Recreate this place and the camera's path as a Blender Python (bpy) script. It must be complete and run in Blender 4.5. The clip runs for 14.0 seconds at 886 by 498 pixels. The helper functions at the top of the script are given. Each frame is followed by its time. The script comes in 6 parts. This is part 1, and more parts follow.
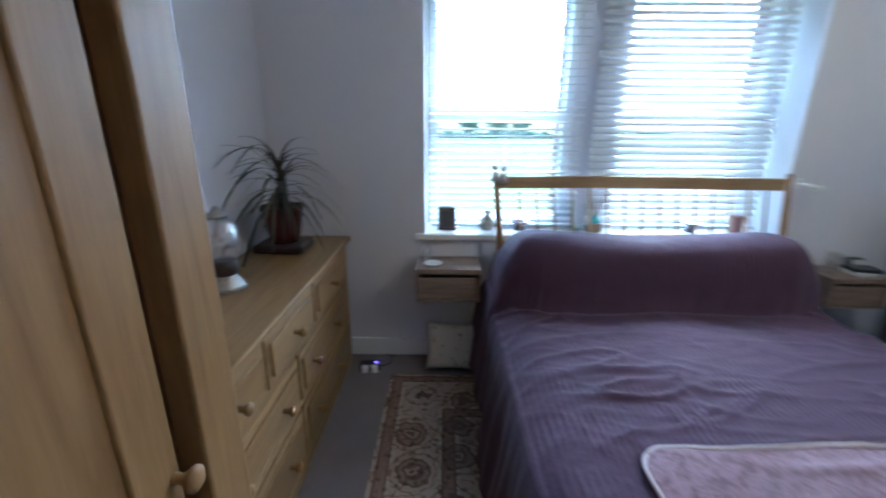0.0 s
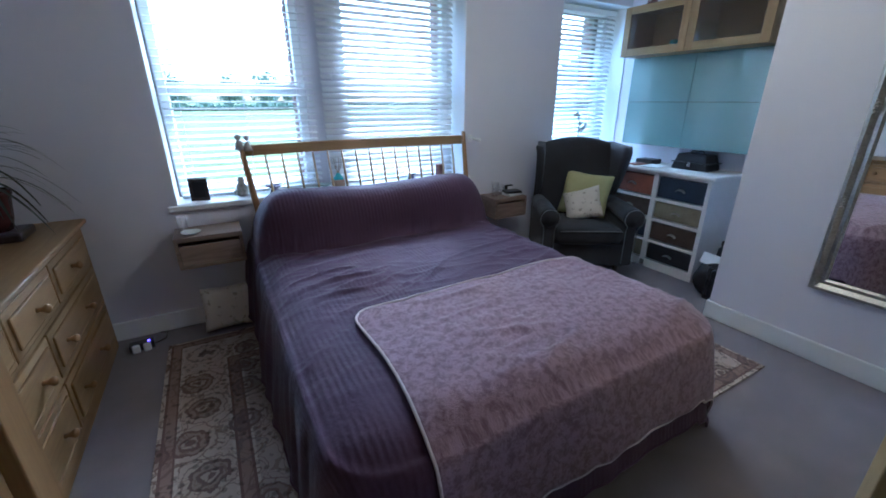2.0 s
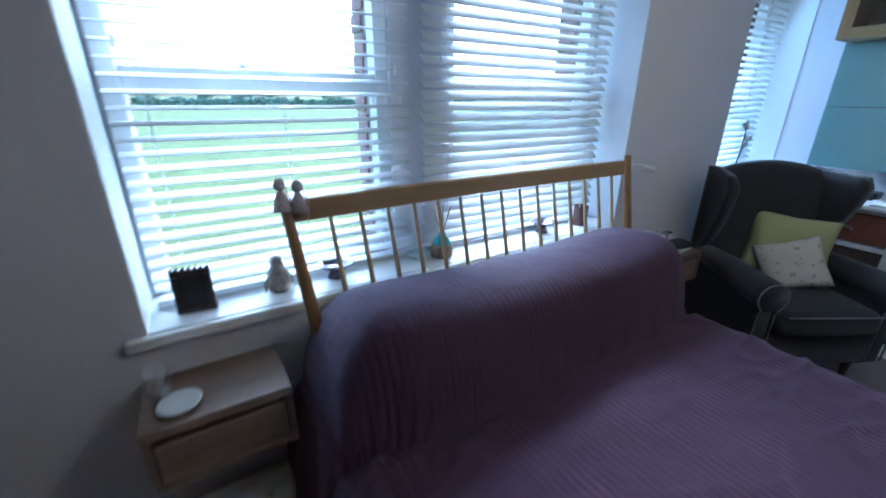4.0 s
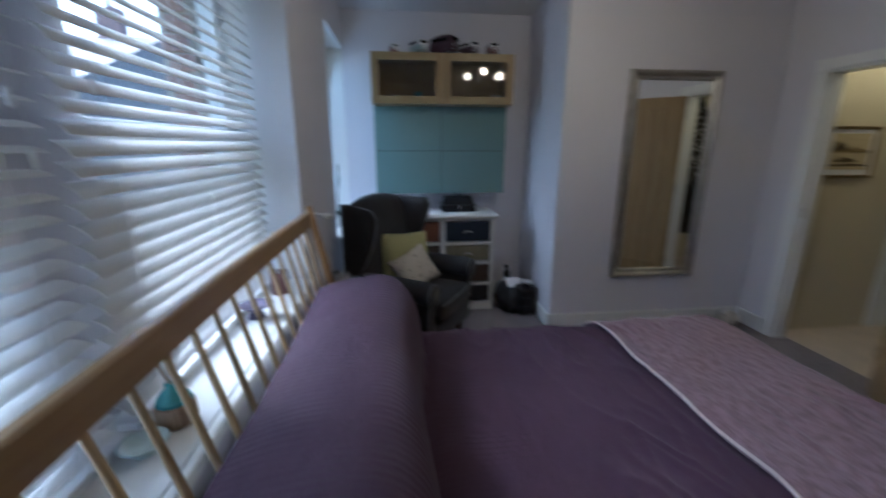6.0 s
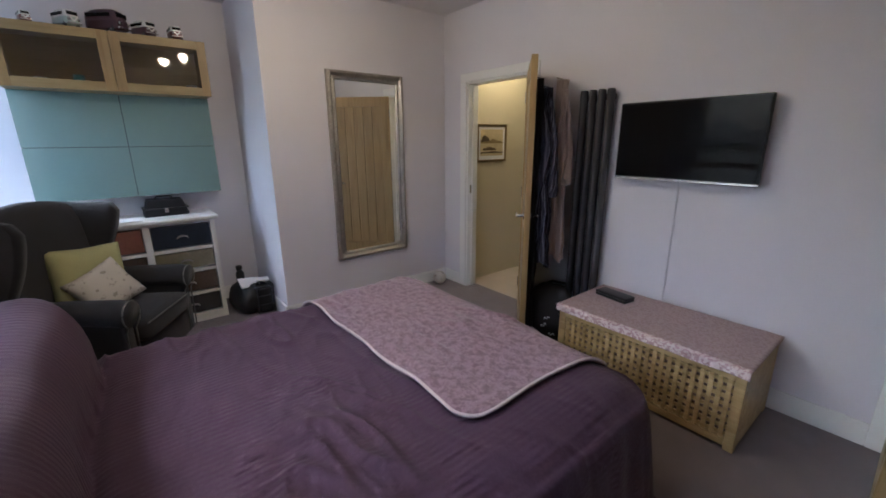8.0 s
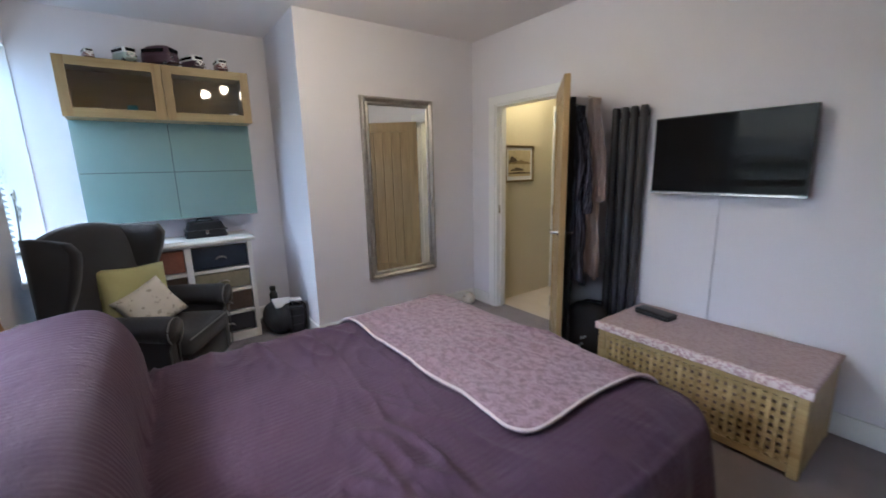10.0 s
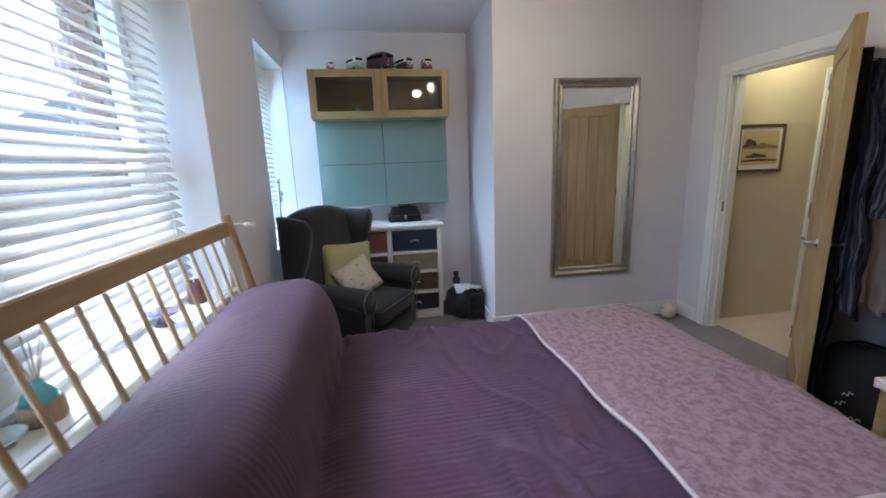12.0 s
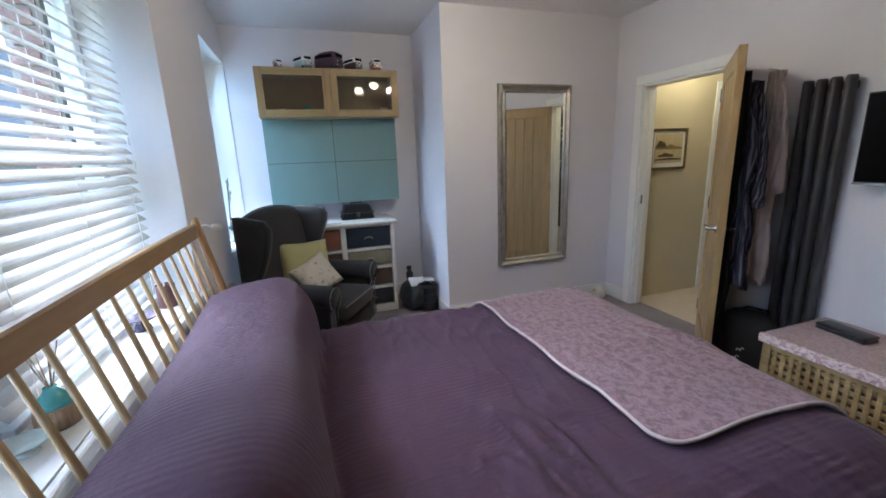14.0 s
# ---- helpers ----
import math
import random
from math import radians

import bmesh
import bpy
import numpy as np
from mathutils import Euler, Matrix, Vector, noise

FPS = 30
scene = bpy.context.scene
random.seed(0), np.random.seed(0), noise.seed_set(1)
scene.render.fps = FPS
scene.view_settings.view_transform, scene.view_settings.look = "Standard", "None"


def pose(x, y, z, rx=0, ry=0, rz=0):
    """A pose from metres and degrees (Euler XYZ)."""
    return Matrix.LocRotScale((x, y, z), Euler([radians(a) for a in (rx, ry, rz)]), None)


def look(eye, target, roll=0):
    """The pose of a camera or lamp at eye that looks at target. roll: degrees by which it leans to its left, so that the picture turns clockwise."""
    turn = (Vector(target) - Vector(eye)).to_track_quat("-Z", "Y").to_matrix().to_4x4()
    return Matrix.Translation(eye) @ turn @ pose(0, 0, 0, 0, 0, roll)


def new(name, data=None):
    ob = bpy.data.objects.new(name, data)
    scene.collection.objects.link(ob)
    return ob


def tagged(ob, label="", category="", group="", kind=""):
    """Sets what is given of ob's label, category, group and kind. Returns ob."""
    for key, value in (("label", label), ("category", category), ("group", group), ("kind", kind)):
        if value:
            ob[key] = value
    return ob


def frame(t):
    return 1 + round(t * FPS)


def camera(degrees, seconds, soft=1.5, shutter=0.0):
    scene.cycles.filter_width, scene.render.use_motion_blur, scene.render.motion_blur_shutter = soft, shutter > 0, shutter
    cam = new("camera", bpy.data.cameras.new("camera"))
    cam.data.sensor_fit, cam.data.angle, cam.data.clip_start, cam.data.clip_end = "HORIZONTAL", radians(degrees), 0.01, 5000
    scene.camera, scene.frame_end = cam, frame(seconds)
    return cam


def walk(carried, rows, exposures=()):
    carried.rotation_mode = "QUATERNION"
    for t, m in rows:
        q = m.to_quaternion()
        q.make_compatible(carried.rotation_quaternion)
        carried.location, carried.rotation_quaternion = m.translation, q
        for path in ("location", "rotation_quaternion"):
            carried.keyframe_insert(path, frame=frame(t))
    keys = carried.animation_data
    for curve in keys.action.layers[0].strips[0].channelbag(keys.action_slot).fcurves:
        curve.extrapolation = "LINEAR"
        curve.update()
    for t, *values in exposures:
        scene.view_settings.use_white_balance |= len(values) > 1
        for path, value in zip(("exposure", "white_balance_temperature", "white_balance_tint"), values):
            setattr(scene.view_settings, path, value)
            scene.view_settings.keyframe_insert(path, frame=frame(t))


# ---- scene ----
cam = camera(95.7, 14.0, soft=1.7, shutter=0.6)
PATH = [
    (0, (0.867, 1.071, 1.445), (0.860, 2.987, 0.873), 0.48),
    (0.5, (0.844, 0.924, 1.484), (1.300, 2.779, 0.892), -0.15),
    (1, (0.927, 0.742, 1.472), (1.537, 2.529, 0.812), -0.24),
    (1.5, (0.980, 0.530, 1.481), (1.767, 2.236, 0.796), -0.13),
    (2, (0.989, 0.476, 1.456), (1.914, 2.108, 0.762), -0.01),
    (2.5, (0.939, 0.821, 1.438), (1.815, 2.466, 0.713), 0.77),
    (2.7, (0.929, 1.040, 1.424), (1.644, 2.757, 0.687), 1.18),
    (4.8, (0.950, 2.694, 1.515), (2.408, 3.946, 0.960), 1.17),
    (5, (0.971, 2.817, 1.512), (2.552, 3.945, 1.031), 1.12),
    (5.2, (0.982, 2.893, 1.508), (2.666, 3.884, 1.079), 0.60),
    (5.5, (0.955, 2.950, 1.504), (2.839, 3.476, 1.089), 0.59),
    (5.8, (0.922, 2.940, 1.515), (2.869, 3.006, 1.060), 0.55),
    (6, (0.884, 2.970, 1.500), (2.809, 2.768, 0.996), 0.08),
    (6.2, (0.836, 2.927, 1.478), (2.718, 2.494, 0.953), 0.05),
    (6.5, (0.782, 2.893, 1.495), (2.522, 2.079, 0.938), -0.41),
    (6.8, (0.695, 2.815, 1.479), (2.323, 1.791, 0.930), -0.84),
    (7, (0.660, 2.770, 1.471), (2.222, 1.642, 0.933), -0.83),
    (7.5, (0.591, 2.705, 1.482), (2.085, 1.495, 0.929), -0.62),
    (7.7, (0.595, 2.704, 1.480), (2.092, 1.495, 0.936), -0.48),
    (9.8, (0.587, 2.781, 1.441), (2.168, 1.624, 1.041), -1.24),
    (10, (0.645, 2.793, 1.429), (2.233, 1.645, 1.031), -1.39),
    (10.5, (0.709, 2.624, 1.431), (2.559, 1.983, 1.024), -1.84),
    (11, (0.763, 2.516, 1.420), (2.701, 2.214, 1.023), -1.95),
    (11.5, (0.758, 2.547, 1.427), (2.692, 2.246, 1.016), -2.35),
    (12, (0.762, 2.675, 1.424), (2.695, 2.377, 1.007), -2.20),
    (12.5, (0.739, 2.815, 1.421), (2.618, 2.277, 0.997), -2.30),
    (13, (0.662, 2.861, 1.448), (2.522, 2.271, 1.009), -2.30),
    (13.5, (0.652, 2.873, 1.455), (2.506, 2.270, 1.009), -2.25),
    (14, (0.643, 2.883, 1.460), (2.492, 2.270, 1.009), -2.15),
]
walk(cam, [(t, look(eye, target, roll)) for t, eye, target, roll in PATH], exposures=((0, 3.29, 4100, -3), (1.2, 3.0, 4010, -1), (2.7, 3.0, 4050, 0), (4.8, 2.25, 3980, -4), (5.5, 2.05, 4120, -3), (6, 2.03, 4520, 2), (7.0, 2.46, 5030, 7), (7.7, 2.75, 5050, 7), (9.8, 3.3, 4930, 4), (11, 3.2, 4790, 2), (14, 3.12, 4820, 2)))

# light of an overcast day through the windows, warm bulbs inside
world = bpy.data.worlds.new("overcast_sky")
scene.world = world
world.use_nodes = True
wn = world.node_tree.nodes
sky = wn.new("ShaderNodeTexSky")
sky.sky_type = "NISHITA"
sky.sun_disc = False
sky.sun_elevation = radians(48)
sky.sun_rotation = radians(25)
sky.air_density = 1.0
sky.dust_density = 5.0
world.node_tree.links.new(sky.outputs["Color"], wn["Background"].inputs["Color"])
wn["Background"].inputs["Strength"].default_value = 0.15
sun_data = bpy.data.lights.new("sun", "SUN")
sun_data.energy, sun_data.angle, sun_data.color = 0.5, radians(50), (1.0, 0.98, 0.95)
sun = new("sun", sun_data)
sun.matrix_world = look((8.5, 18.1, 22.2), (0, 0, 0))


def area_light(name, x, y, z, sx, sz, watts, color):
    d = bpy.data.lights.new(name, "AREA")
    d.shape, d.size, d.size_y, d.energy, d.color = "RECTANGLE", sx, sz, watts, color
    o = new(name, d)
    o.matrix_world = look((x, y, z), (x, y - 1, z - 0.25))
    return o


def point_light(name, x, y, z, watts, color, r=0.04):
    d = bpy.data.lights.new(name, "POINT")
    d.energy, d.color, d.shadow_soft_size = watts, color, r
    o = new(name, d)
    o.location = (x, y, z)
    return o


# fill lamp added in the alcove window opening behind the blind, boosting the skylight
area_light("alcove_fill_light", 4.335, 3.705, 1.55, 0.76, 1.35, 1.2, (0.72, 0.87, 1.0))

# ---- materials ----
def mat(name, color, rough=0.6, metal=0.0, vary=0.08, scale=6.0, grain=60.0, bump=0.0, spec=0.5, sheen=0.0, coat=0.0, noise_detail=4.0):
    m = bpy.data.materials.new(name)
    m.use_nodes = True
    nt = m.node_tree
    b = nt.nodes["Principled BSDF"]
    b.inputs["Roughness"].default_value = rough
    b.inputs["Metallic"].default_value = metal
    b.inputs["Specular IOR Level"].default_value = spec
    b.inputs["Sheen Weight"].default_value = sheen
    b.inputs["Coat Weight"].default_value = coat
    tc = nt.nodes.new("ShaderNodeTexCoord")
    n1 = nt.nodes.new("ShaderNodeTexNoise")
    n1.inputs["Scale"].default_value = scale
    n1.inputs["Detail"].default_value = noise_detail
    n2 = nt.nodes.new("ShaderNodeTexNoise")
    n2.inputs["Scale"].default_value = grain
    nt.links.new(tc.outputs["Object"], n1.inputs["Vector"])
    nt.links.new(tc.outputs["Object"], n2.inputs["Vector"])
    add = nt.nodes.new("ShaderNodeMath")
    add.operation = "ADD"
    nt.links.new(n1.outputs["Fac"], add.inputs[0])
    nt.links.new(n2.outputs["Fac"], add.inputs[1])
    mr = nt.nodes.new("ShaderNodeMapRange")
    mr.inputs["From Min"].default_value, mr.inputs["From Max"].default_value = 0.6, 1.4
    mr.inputs["To Min"].default_value, mr.inputs["To Max"].default_value = 1 - vary, 1 + vary
    nt.links.new(add.outputs[0], mr.inputs["Value"])
    mul = nt.nodes.new("ShaderNodeVectorMath")
    mul.operation = "SCALE"
    mul.inputs[0].default_value = color
    nt.links.new(mr.outputs["Result"], mul.inputs["Scale"])
    nt.links.new(mul.outputs["Vector"], b.inputs["Base Color"])
    if bump:
        bp = nt.nodes.new("ShaderNodeBump")
        bp.inputs["Strength"].default_value = bump
        bp.inputs["Distance"].default_value = 0.004
        nt.links.new(n2.outputs["Fac"], bp.inputs["Height"])
        nt.links.new(bp.outputs["Normal"], b.inputs["Normal"])
    return m


def wood(name, light, dark, axis="Z", rough=0.45, scale=9.0, per_piece=0.12):
    """Timber with grain along one axis and knots at a larger scale."""
    m = bpy.data.materials.new(name)
    m.use_nodes = True
    nt = m.node_tree
    b = nt.nodes["Principled BSDF"]
    b.inputs["Roughness"].default_value = rough
    tc = nt.nodes.new("ShaderNodeTexCoord")
    mp = nt.nodes.new("ShaderNodeMapping")
    s = {"X": (0.09, 1, 1), "Y": (1, 0.09, 1), "Z": (1, 1, 0.09)}[axis]
    mp.inputs["Scale"].default_value = [v * scale for v in s]
    info = nt.nodes.new("ShaderNodeObjectInfo")
    nt.links.new(tc.outputs["Object"], mp.inputs["Vector"])
    nt.links.new(info.outputs["Random"], mp.inputs["Location"])
    n1 = nt.nodes.new("ShaderNodeTexNoise")
    n1.inputs["Scale"].default_value, n1.inputs["Detail"].default_value, n1.inputs["Distortion"].default_value = 2.0, 6.0, 1.2
    n2 = nt.nodes.new("ShaderNodeTexNoise")
    n2.inputs["Scale"].default_value, n2.inputs["Detail"].default_value = 14.0, 3.0
    nt.links.new(mp.outputs["Vector"], n1.inputs["Vector"])
    nt.links.new(mp.outputs["Vector"], n2.inputs["Vector"])
    mixn = nt.nodes.new("ShaderNodeMath")
    mixn.operation = "MULTIPLY_ADD"
    mixn.inputs[1].default_value = 0.35
    nt.links.new(n2.outputs["Fac"], mixn.inputs[0])
    nt.links.new(n1.outputs["Fac"], mixn.inputs[2])
    ramp = nt.nodes.new("ShaderNodeValToRGB")
    ramp.color_ramp.elements[0].position, ramp.color_ramp.elements[1].position = 0.4, 0.85
    ramp.color_ramp.elements[0].color = (*dark, 1)
    ramp.color_ramp.elements[1].color = (*light, 1)
    nt.links.new(mixn.outputs[0], ramp.inputs["Fac"])
    mr = nt.nodes.new("ShaderNodeMapRange")
    mr.inputs["To Min"].default_value, mr.inputs["To Max"].default_value = 1 - per_piece, 1 + per_piece
    nt.links.new(info.outputs["Random"], mr.inputs["Value"])
    sc = nt.nodes.new("ShaderNodeVectorMath")
    sc.operation = "SCALE"
    nt.links.new(ramp.outputs["Color"], sc.inputs[0])
    nt.links.new(mr.outputs["Result"], sc.inputs["Scale"])
    nt.links.new(sc.outputs["Vector"], b.inputs["Base Color"])
    bp = nt.nodes.new("ShaderNodeBump")
    bp.inputs["Strength"].default_value, bp.inputs["Distance"].default_value = 0.15, 0.002
    nt.links.new(mixn.outputs[0], bp.inputs["Height"])
    nt.links.new(bp.outputs["Normal"], b.inputs["Normal"])
    return m


def glass_mat(name, color=(1, 1, 1), rough=0.0, ior=1.45):
    m = bpy.data.materials.new(name)
    m.use_nodes = True
    b = m.node_tree.nodes["Principled BSDF"]
    b.inputs["Base Color"].default_value = (*color, 1)
    b.inputs["Transmission Weight"].default_value = 1.0
    b.inputs["Roughness"].default_value = rough
    b.inputs["IOR"].default_value = ior
    return m


def glow(name, color, strength):
    m = bpy.data.materials.new(name)
    m.use_nodes = True
    b = m.node_tree.nodes["Principled BSDF"]
    b.inputs["Base Color"].default_value = (*color, 1)
    b.inputs["Emission Color"].default_value = (*color, 1)
    b.inputs["Emission Strength"].default_value = strength
    return m


def nodes_of(m):
    return m.node_tree, m.node_tree.nodes["Principled BSDF"]


def quilted(name, color):
    """Purple bedspread: narrow stitched channels over soft wrinkles."""
    m = mat(name, color, rough=0.85, vary=0.12, scale=3.0, grain=140.0, sheen=0.08)
    nt, b = nodes_of(m)
    uv = nt.nodes.new("ShaderNodeTexCoord")
    w = nt.nodes.new("ShaderNodeTexWave")
    w.wave_type, w.bands_direction = "BANDS", "X"
    w.inputs["Scale"].default_value, w.inputs["Distortion"].default_value = 13.5, 1.3
    w.inputs["Detail"].default_value, w.inputs["Detail Scale"].default_value = 3.0, 2.6
    nt.links.new(uv.outputs["UV"], w.inputs["Vector"])
    n = nt.nodes.new("ShaderNodeTexNoise")
    n.inputs["Scale"].default_value, n.inputs["Detail"].default_value = 9.0, 9.0
    n.inputs["Roughness"].default_value = 0.62
    nt.links.new(uv.outputs["UV"], n.inputs["Vector"])
    a = nt.nodes.new("ShaderNodeMath")
    a.operation = "MULTIPLY_ADD"
    a.inputs[1].default_value = 3.8
    nt.links.new(n.outputs["Fac"], a.inputs[0])
    wear = nt.nodes.new("ShaderNodeTexNoise")
    wear.inputs["Scale"].default_value, wear.inputs["Detail"].default_value = 6.0, 3.0
    nt.links.new(uv.outputs["UV"], wear.inputs["Vector"])
    stitch = nt.nodes.new("ShaderNodeMath")
    stitch.operation = "MULTIPLY"
    nt.links.new(w.outputs["Fac"], stitch.inputs[0])
    worn = nt.nodes.new("ShaderNodeMapRange")
    worn.inputs["From Min"].default_value, worn.inputs["From Max"].default_value = 0.38, 0.66
    worn.inputs["To Min"].default_value, worn.inputs["To Max"].default_value = 0.1, 0.72
    nt.links.new(wear.outputs["Fac"], worn.inputs["Value"])
    nt.links.new(worn.outputs["Result"], stitch.inputs[1])
    nt.links.new(stitch.outputs[0], a.inputs[2])
    bp = nt.nodes.new("ShaderNodeBump")
    bp.inputs["Strength"].default_value, bp.inputs["Distance"].default_value = 0.36, 0.007
    nt.links.new(a.outputs[0], bp.inputs["Height"])
    nt.links.new(bp.outputs["Normal"], b.inputs["Normal"])
    return m


def plush(name, light, dark):
    """Crushed plush throw: mottled pile."""
    m = mat(name, light, rough=0.9, sheen=0.25)
    nt, b = nodes_of(m)
    uv = nt.nodes.new("ShaderNodeTexCoord")
    n = nt.nodes.new("ShaderNodeTexNoise")
    n.inputs["Scale"].default_value, n.inputs["Detail"].default_value, n.inputs["Distortion"].default_value = 30.0, 15.0, 0.3
    n.inputs["Roughness"].default_value = 0.80
    nt.links.new(uv.outputs["UV"], n.inputs["Vector"])
    r = nt.nodes.new("ShaderNodeValToRGB")
    r.color_ramp.elements[0].position, r.color_ramp.elements[1].position = 0.435, 0.54
    r.color_ramp.elements[0].color, r.color_ramp.elements[1].color = (*dark, 1), (*light, 1)
    nt.links.new(n.outputs["Fac"], r.inputs["Fac"])
    nt.links.new(r.outputs["Color"], b.inputs["Base Color"])
    n2 = nt.nodes.new("ShaderNodeTexNoise")
    n2.inputs["Scale"].default_value = 220.0
    nt.links.new(uv.outputs["UV"], n2.inputs["Vector"])
    bp = nt.nodes.new("ShaderNodeBump")
    bp.inputs["Strength"].default_value, bp.inputs["Distance"].default_value = 0.5, 0.004
    nt.links.new(n2.outputs["Fac"], bp.inputs["Height"])
    nt.links.new(bp.outputs["Normal"], b.inputs["Normal"])
    return m


def striped(name, a, c, count, direction="X", rough=0.9):
    m = mat(name, a, rough=rough)
    nt, b = nodes_of(m)
    tc = nt.nodes.new("ShaderNodeTexCoord")
    w = nt.nodes.new("ShaderNodeTexWave")
    w.wave_type, w.bands_direction = "BANDS", direction
    w.inputs["Scale"].default_value, w.inputs["Distortion"].default_value = count, 0.6
    nt.links.new(tc.outputs["UV"], w.inputs["Vector"])
    r = nt.nodes.new("ShaderNodeValToRGB")
    r.color_ramp.elements[0].position, r.color_ramp.elements[1].position = 0.72, 0.82
    r.color_ramp.elements[0].color, r.color_ramp.elements[1].color = (*a, 1), (*c, 1)
    nt.links.new(w.outputs["Fac"], r.inputs["Fac"])
    nt.links.new(r.outputs["Color"], b.inputs["Base Color"])
    return m


def blotched(name, ground, spots, scale=30.0, at=0.5, rough=0.9):
    """Printed cloth: a ground with scattered motifs."""
    m = mat(name, ground, rough=rough)
    nt, b = nodes_of(m)
    tc = nt.nodes.new("ShaderNodeTexCoord")
    n = nt.nodes.new("ShaderNodeTexNoise")
    n.inputs["Scale"].default_value, n.inputs["Detail"].default_value = scale, 3.0
    nt.links.new(tc.outputs["Object"], n.inputs["Vector"])
    r = nt.nodes.new("ShaderNodeValToRGB")
    r.color_ramp.elements[0].position, r.color_ramp.elements[1].position = at, at + 0.06
    r.color_ramp.elements[0].color, r.color_ramp.elements[1].color = (*ground, 1), (*spots, 1)
    nt.links.new(n.outputs["Fac"], r.inputs["Fac"])
    nt.links.new(r.outputs["Color"], b.inputs["Base Color"])
    return m


def rug_mat(hx, hy):
    """Persian style rug: border bands by the distance to the edge, floral medallions between."""
    m = mat("rug_wool", (0.5, 0.45, 0.38), rough=0.95)
    nt, b = nodes_of(m)
    L = nt.links.new

    def math_node(op, a=None, c=None, v=None):
        k = nt.nodes.new("ShaderNodeMath")
        k.operation = op
        if a is not None:
            L(a, k.inputs[0])
        if c is not None:
            L(c, k.inputs[1])
        if v is not None:
            k.inputs[1].default_value = v
        return k.outputs[0]

    tc = nt.nodes.new("ShaderNodeTexCoord")
    sep = nt.nodes.new("ShaderNodeSeparateXYZ")
    L(tc.outputs["Object"], sep.inputs["Vector"])
    ax = math_node("ABSOLUTE", sep.outputs["X"])
    ay = math_node("ABSOLUTE", sep.outputs["Y"])
    dx = nt.nodes.new("ShaderNodeMath")
    dx.operation = "SUBTRACT"
    dx.inputs[0].default_value = hx
    L(ax, dx.inputs[1])
    dy = nt.nodes.new("ShaderNodeMath")
    dy.operation = "SUBTRACT"
    dy.inputs[0].default_value = hy
    L(ay, dy.inputs[1])
    d = math_node("MINIMUM", dx.outputs[0], dy.outputs[0])
    band = nt.nodes.new("ShaderNodeValToRGB")
    band.color_ramp.interpolation = "CONSTANT"
    cream, rust, beige, field, dusk = (0.42, 0.34, 0.27, 1), (0.13, 0.075, 0.06, 1), (0.38, 0.30, 0.235, 1), (0.30, 0.24, 0.20, 1), (0.22, 0.145, 0.115, 1)
    stops = ((0.0, cream), (0.018, rust), (0.028, dusk), (0.068, rust), (0.078, cream), (0.092, beige), (0.30, cream), (0.312, rust), (0.322, dusk), (0.366, rust), (0.376, cream), (0.388, field))
    for i, (p, c) in enumerate(stops):
        e = band.color_ramp.elements[i] if i < 2 else band.color_ramp.elements.new(p)
        e.position, e.color = p, c
    L(d, band.inputs["Fac"])
    flower = nt.nodes.new("ShaderNodeTexVoronoi")
    flower.inputs["Scale"].default_value = 4.3
    flower.inputs["Randomness"].default_value = 0.45
    L(tc.outputs["Object"], flower.inputs["Vector"])
    rings = nt.nodes.new("ShaderNodeValToRGB")
    rings.color_ramp.interpolation = "CONSTANT"
    rs = ((0.0, 0.95), (0.07, 0.2), (0.13, 0.95), (0.20, 0.55), (0.28, 0.95), (0.34, 0.05), (0.44, 0.6), (0.48, 0.0))
    for i, (p, v) in enumerate(rs):
        e = rings.color_ramp.elements[i] if i < 2 else rings.color_ramp.elements.new(p)
        e.position, e.color = p, (v, v, v, 1)
    warp = nt.nodes.new("ShaderNodeTexNoise")
    warp.inputs["Scale"].default_value, warp.inputs["Detail"].default_value = 21.0, 3.0
    L(tc.outputs["Object"], warp.inputs["Vector"])
    wv = nt.nodes.new("ShaderNodeMath")
    wv.operation = "MULTIPLY_ADD"
    wv.inputs[1].default_value, wv.inputs[2].default_value = 0.30, -0.15
    L(warp.outputs["Fac"], wv.inputs[0])
    s = math_node("ADD", flower.outputs["Distance"], wv.outputs[0])
    L(s, rings.inputs["Fac"])
    tone = nt.nodes.new("ShaderNodeValToRGB")
    tone.color_ramp.elements[0].color, tone.color_ramp.elements[1].color = (0.13, 0.07, 0.05, 1), (0.09, 0.08, 0.08, 1)
    L(flower.outputs["Color"], tone.inputs["Fac"])
    mix = nt.nodes.new("ShaderNodeMix")
    mix.data_type = "RGBA"
    L(rings.outputs["Color"], mix.inputs["Factor"])
    L(band.outputs["Color"], mix.inputs[6])
    L(tone.outputs["Color"], mix.inputs[7])
    vine = nt.nodes.new("ShaderNodeTexNoise")
    vine.inputs["Scale"].default_value, vine.inputs["Detail"].default_value, vine.inputs["Distortion"].default_value = 9.0, 1.0, 1.5
    L(tc.outputs["Object"], vine.inputs["Vector"])
    vr = nt.nodes.new("ShaderNodeValToRGB")
    vr.color_ramp.interpolation = "CONSTANT"
    for i, (p, v) in enumerate(((0.0, 0), (0.48, 0.75), (0.505, 0), (0.62, 0.6), (0.66, 0))):
        e = vr.color_ramp.elements[i] if i < 2 else vr.color_ramp.elements.new(p)
        e.position, e.color = p, (v, v, v, 1)
    L(vine.outputs["Fac"], vr.inputs["Fac"])
    mixv = nt.nodes.new("ShaderNodeMix")
    mixv.data_type = "RGBA"
    L(vr.outputs["Color"], mixv.inputs["Factor"])
    L(mix.outputs[2], mixv.inputs[6])
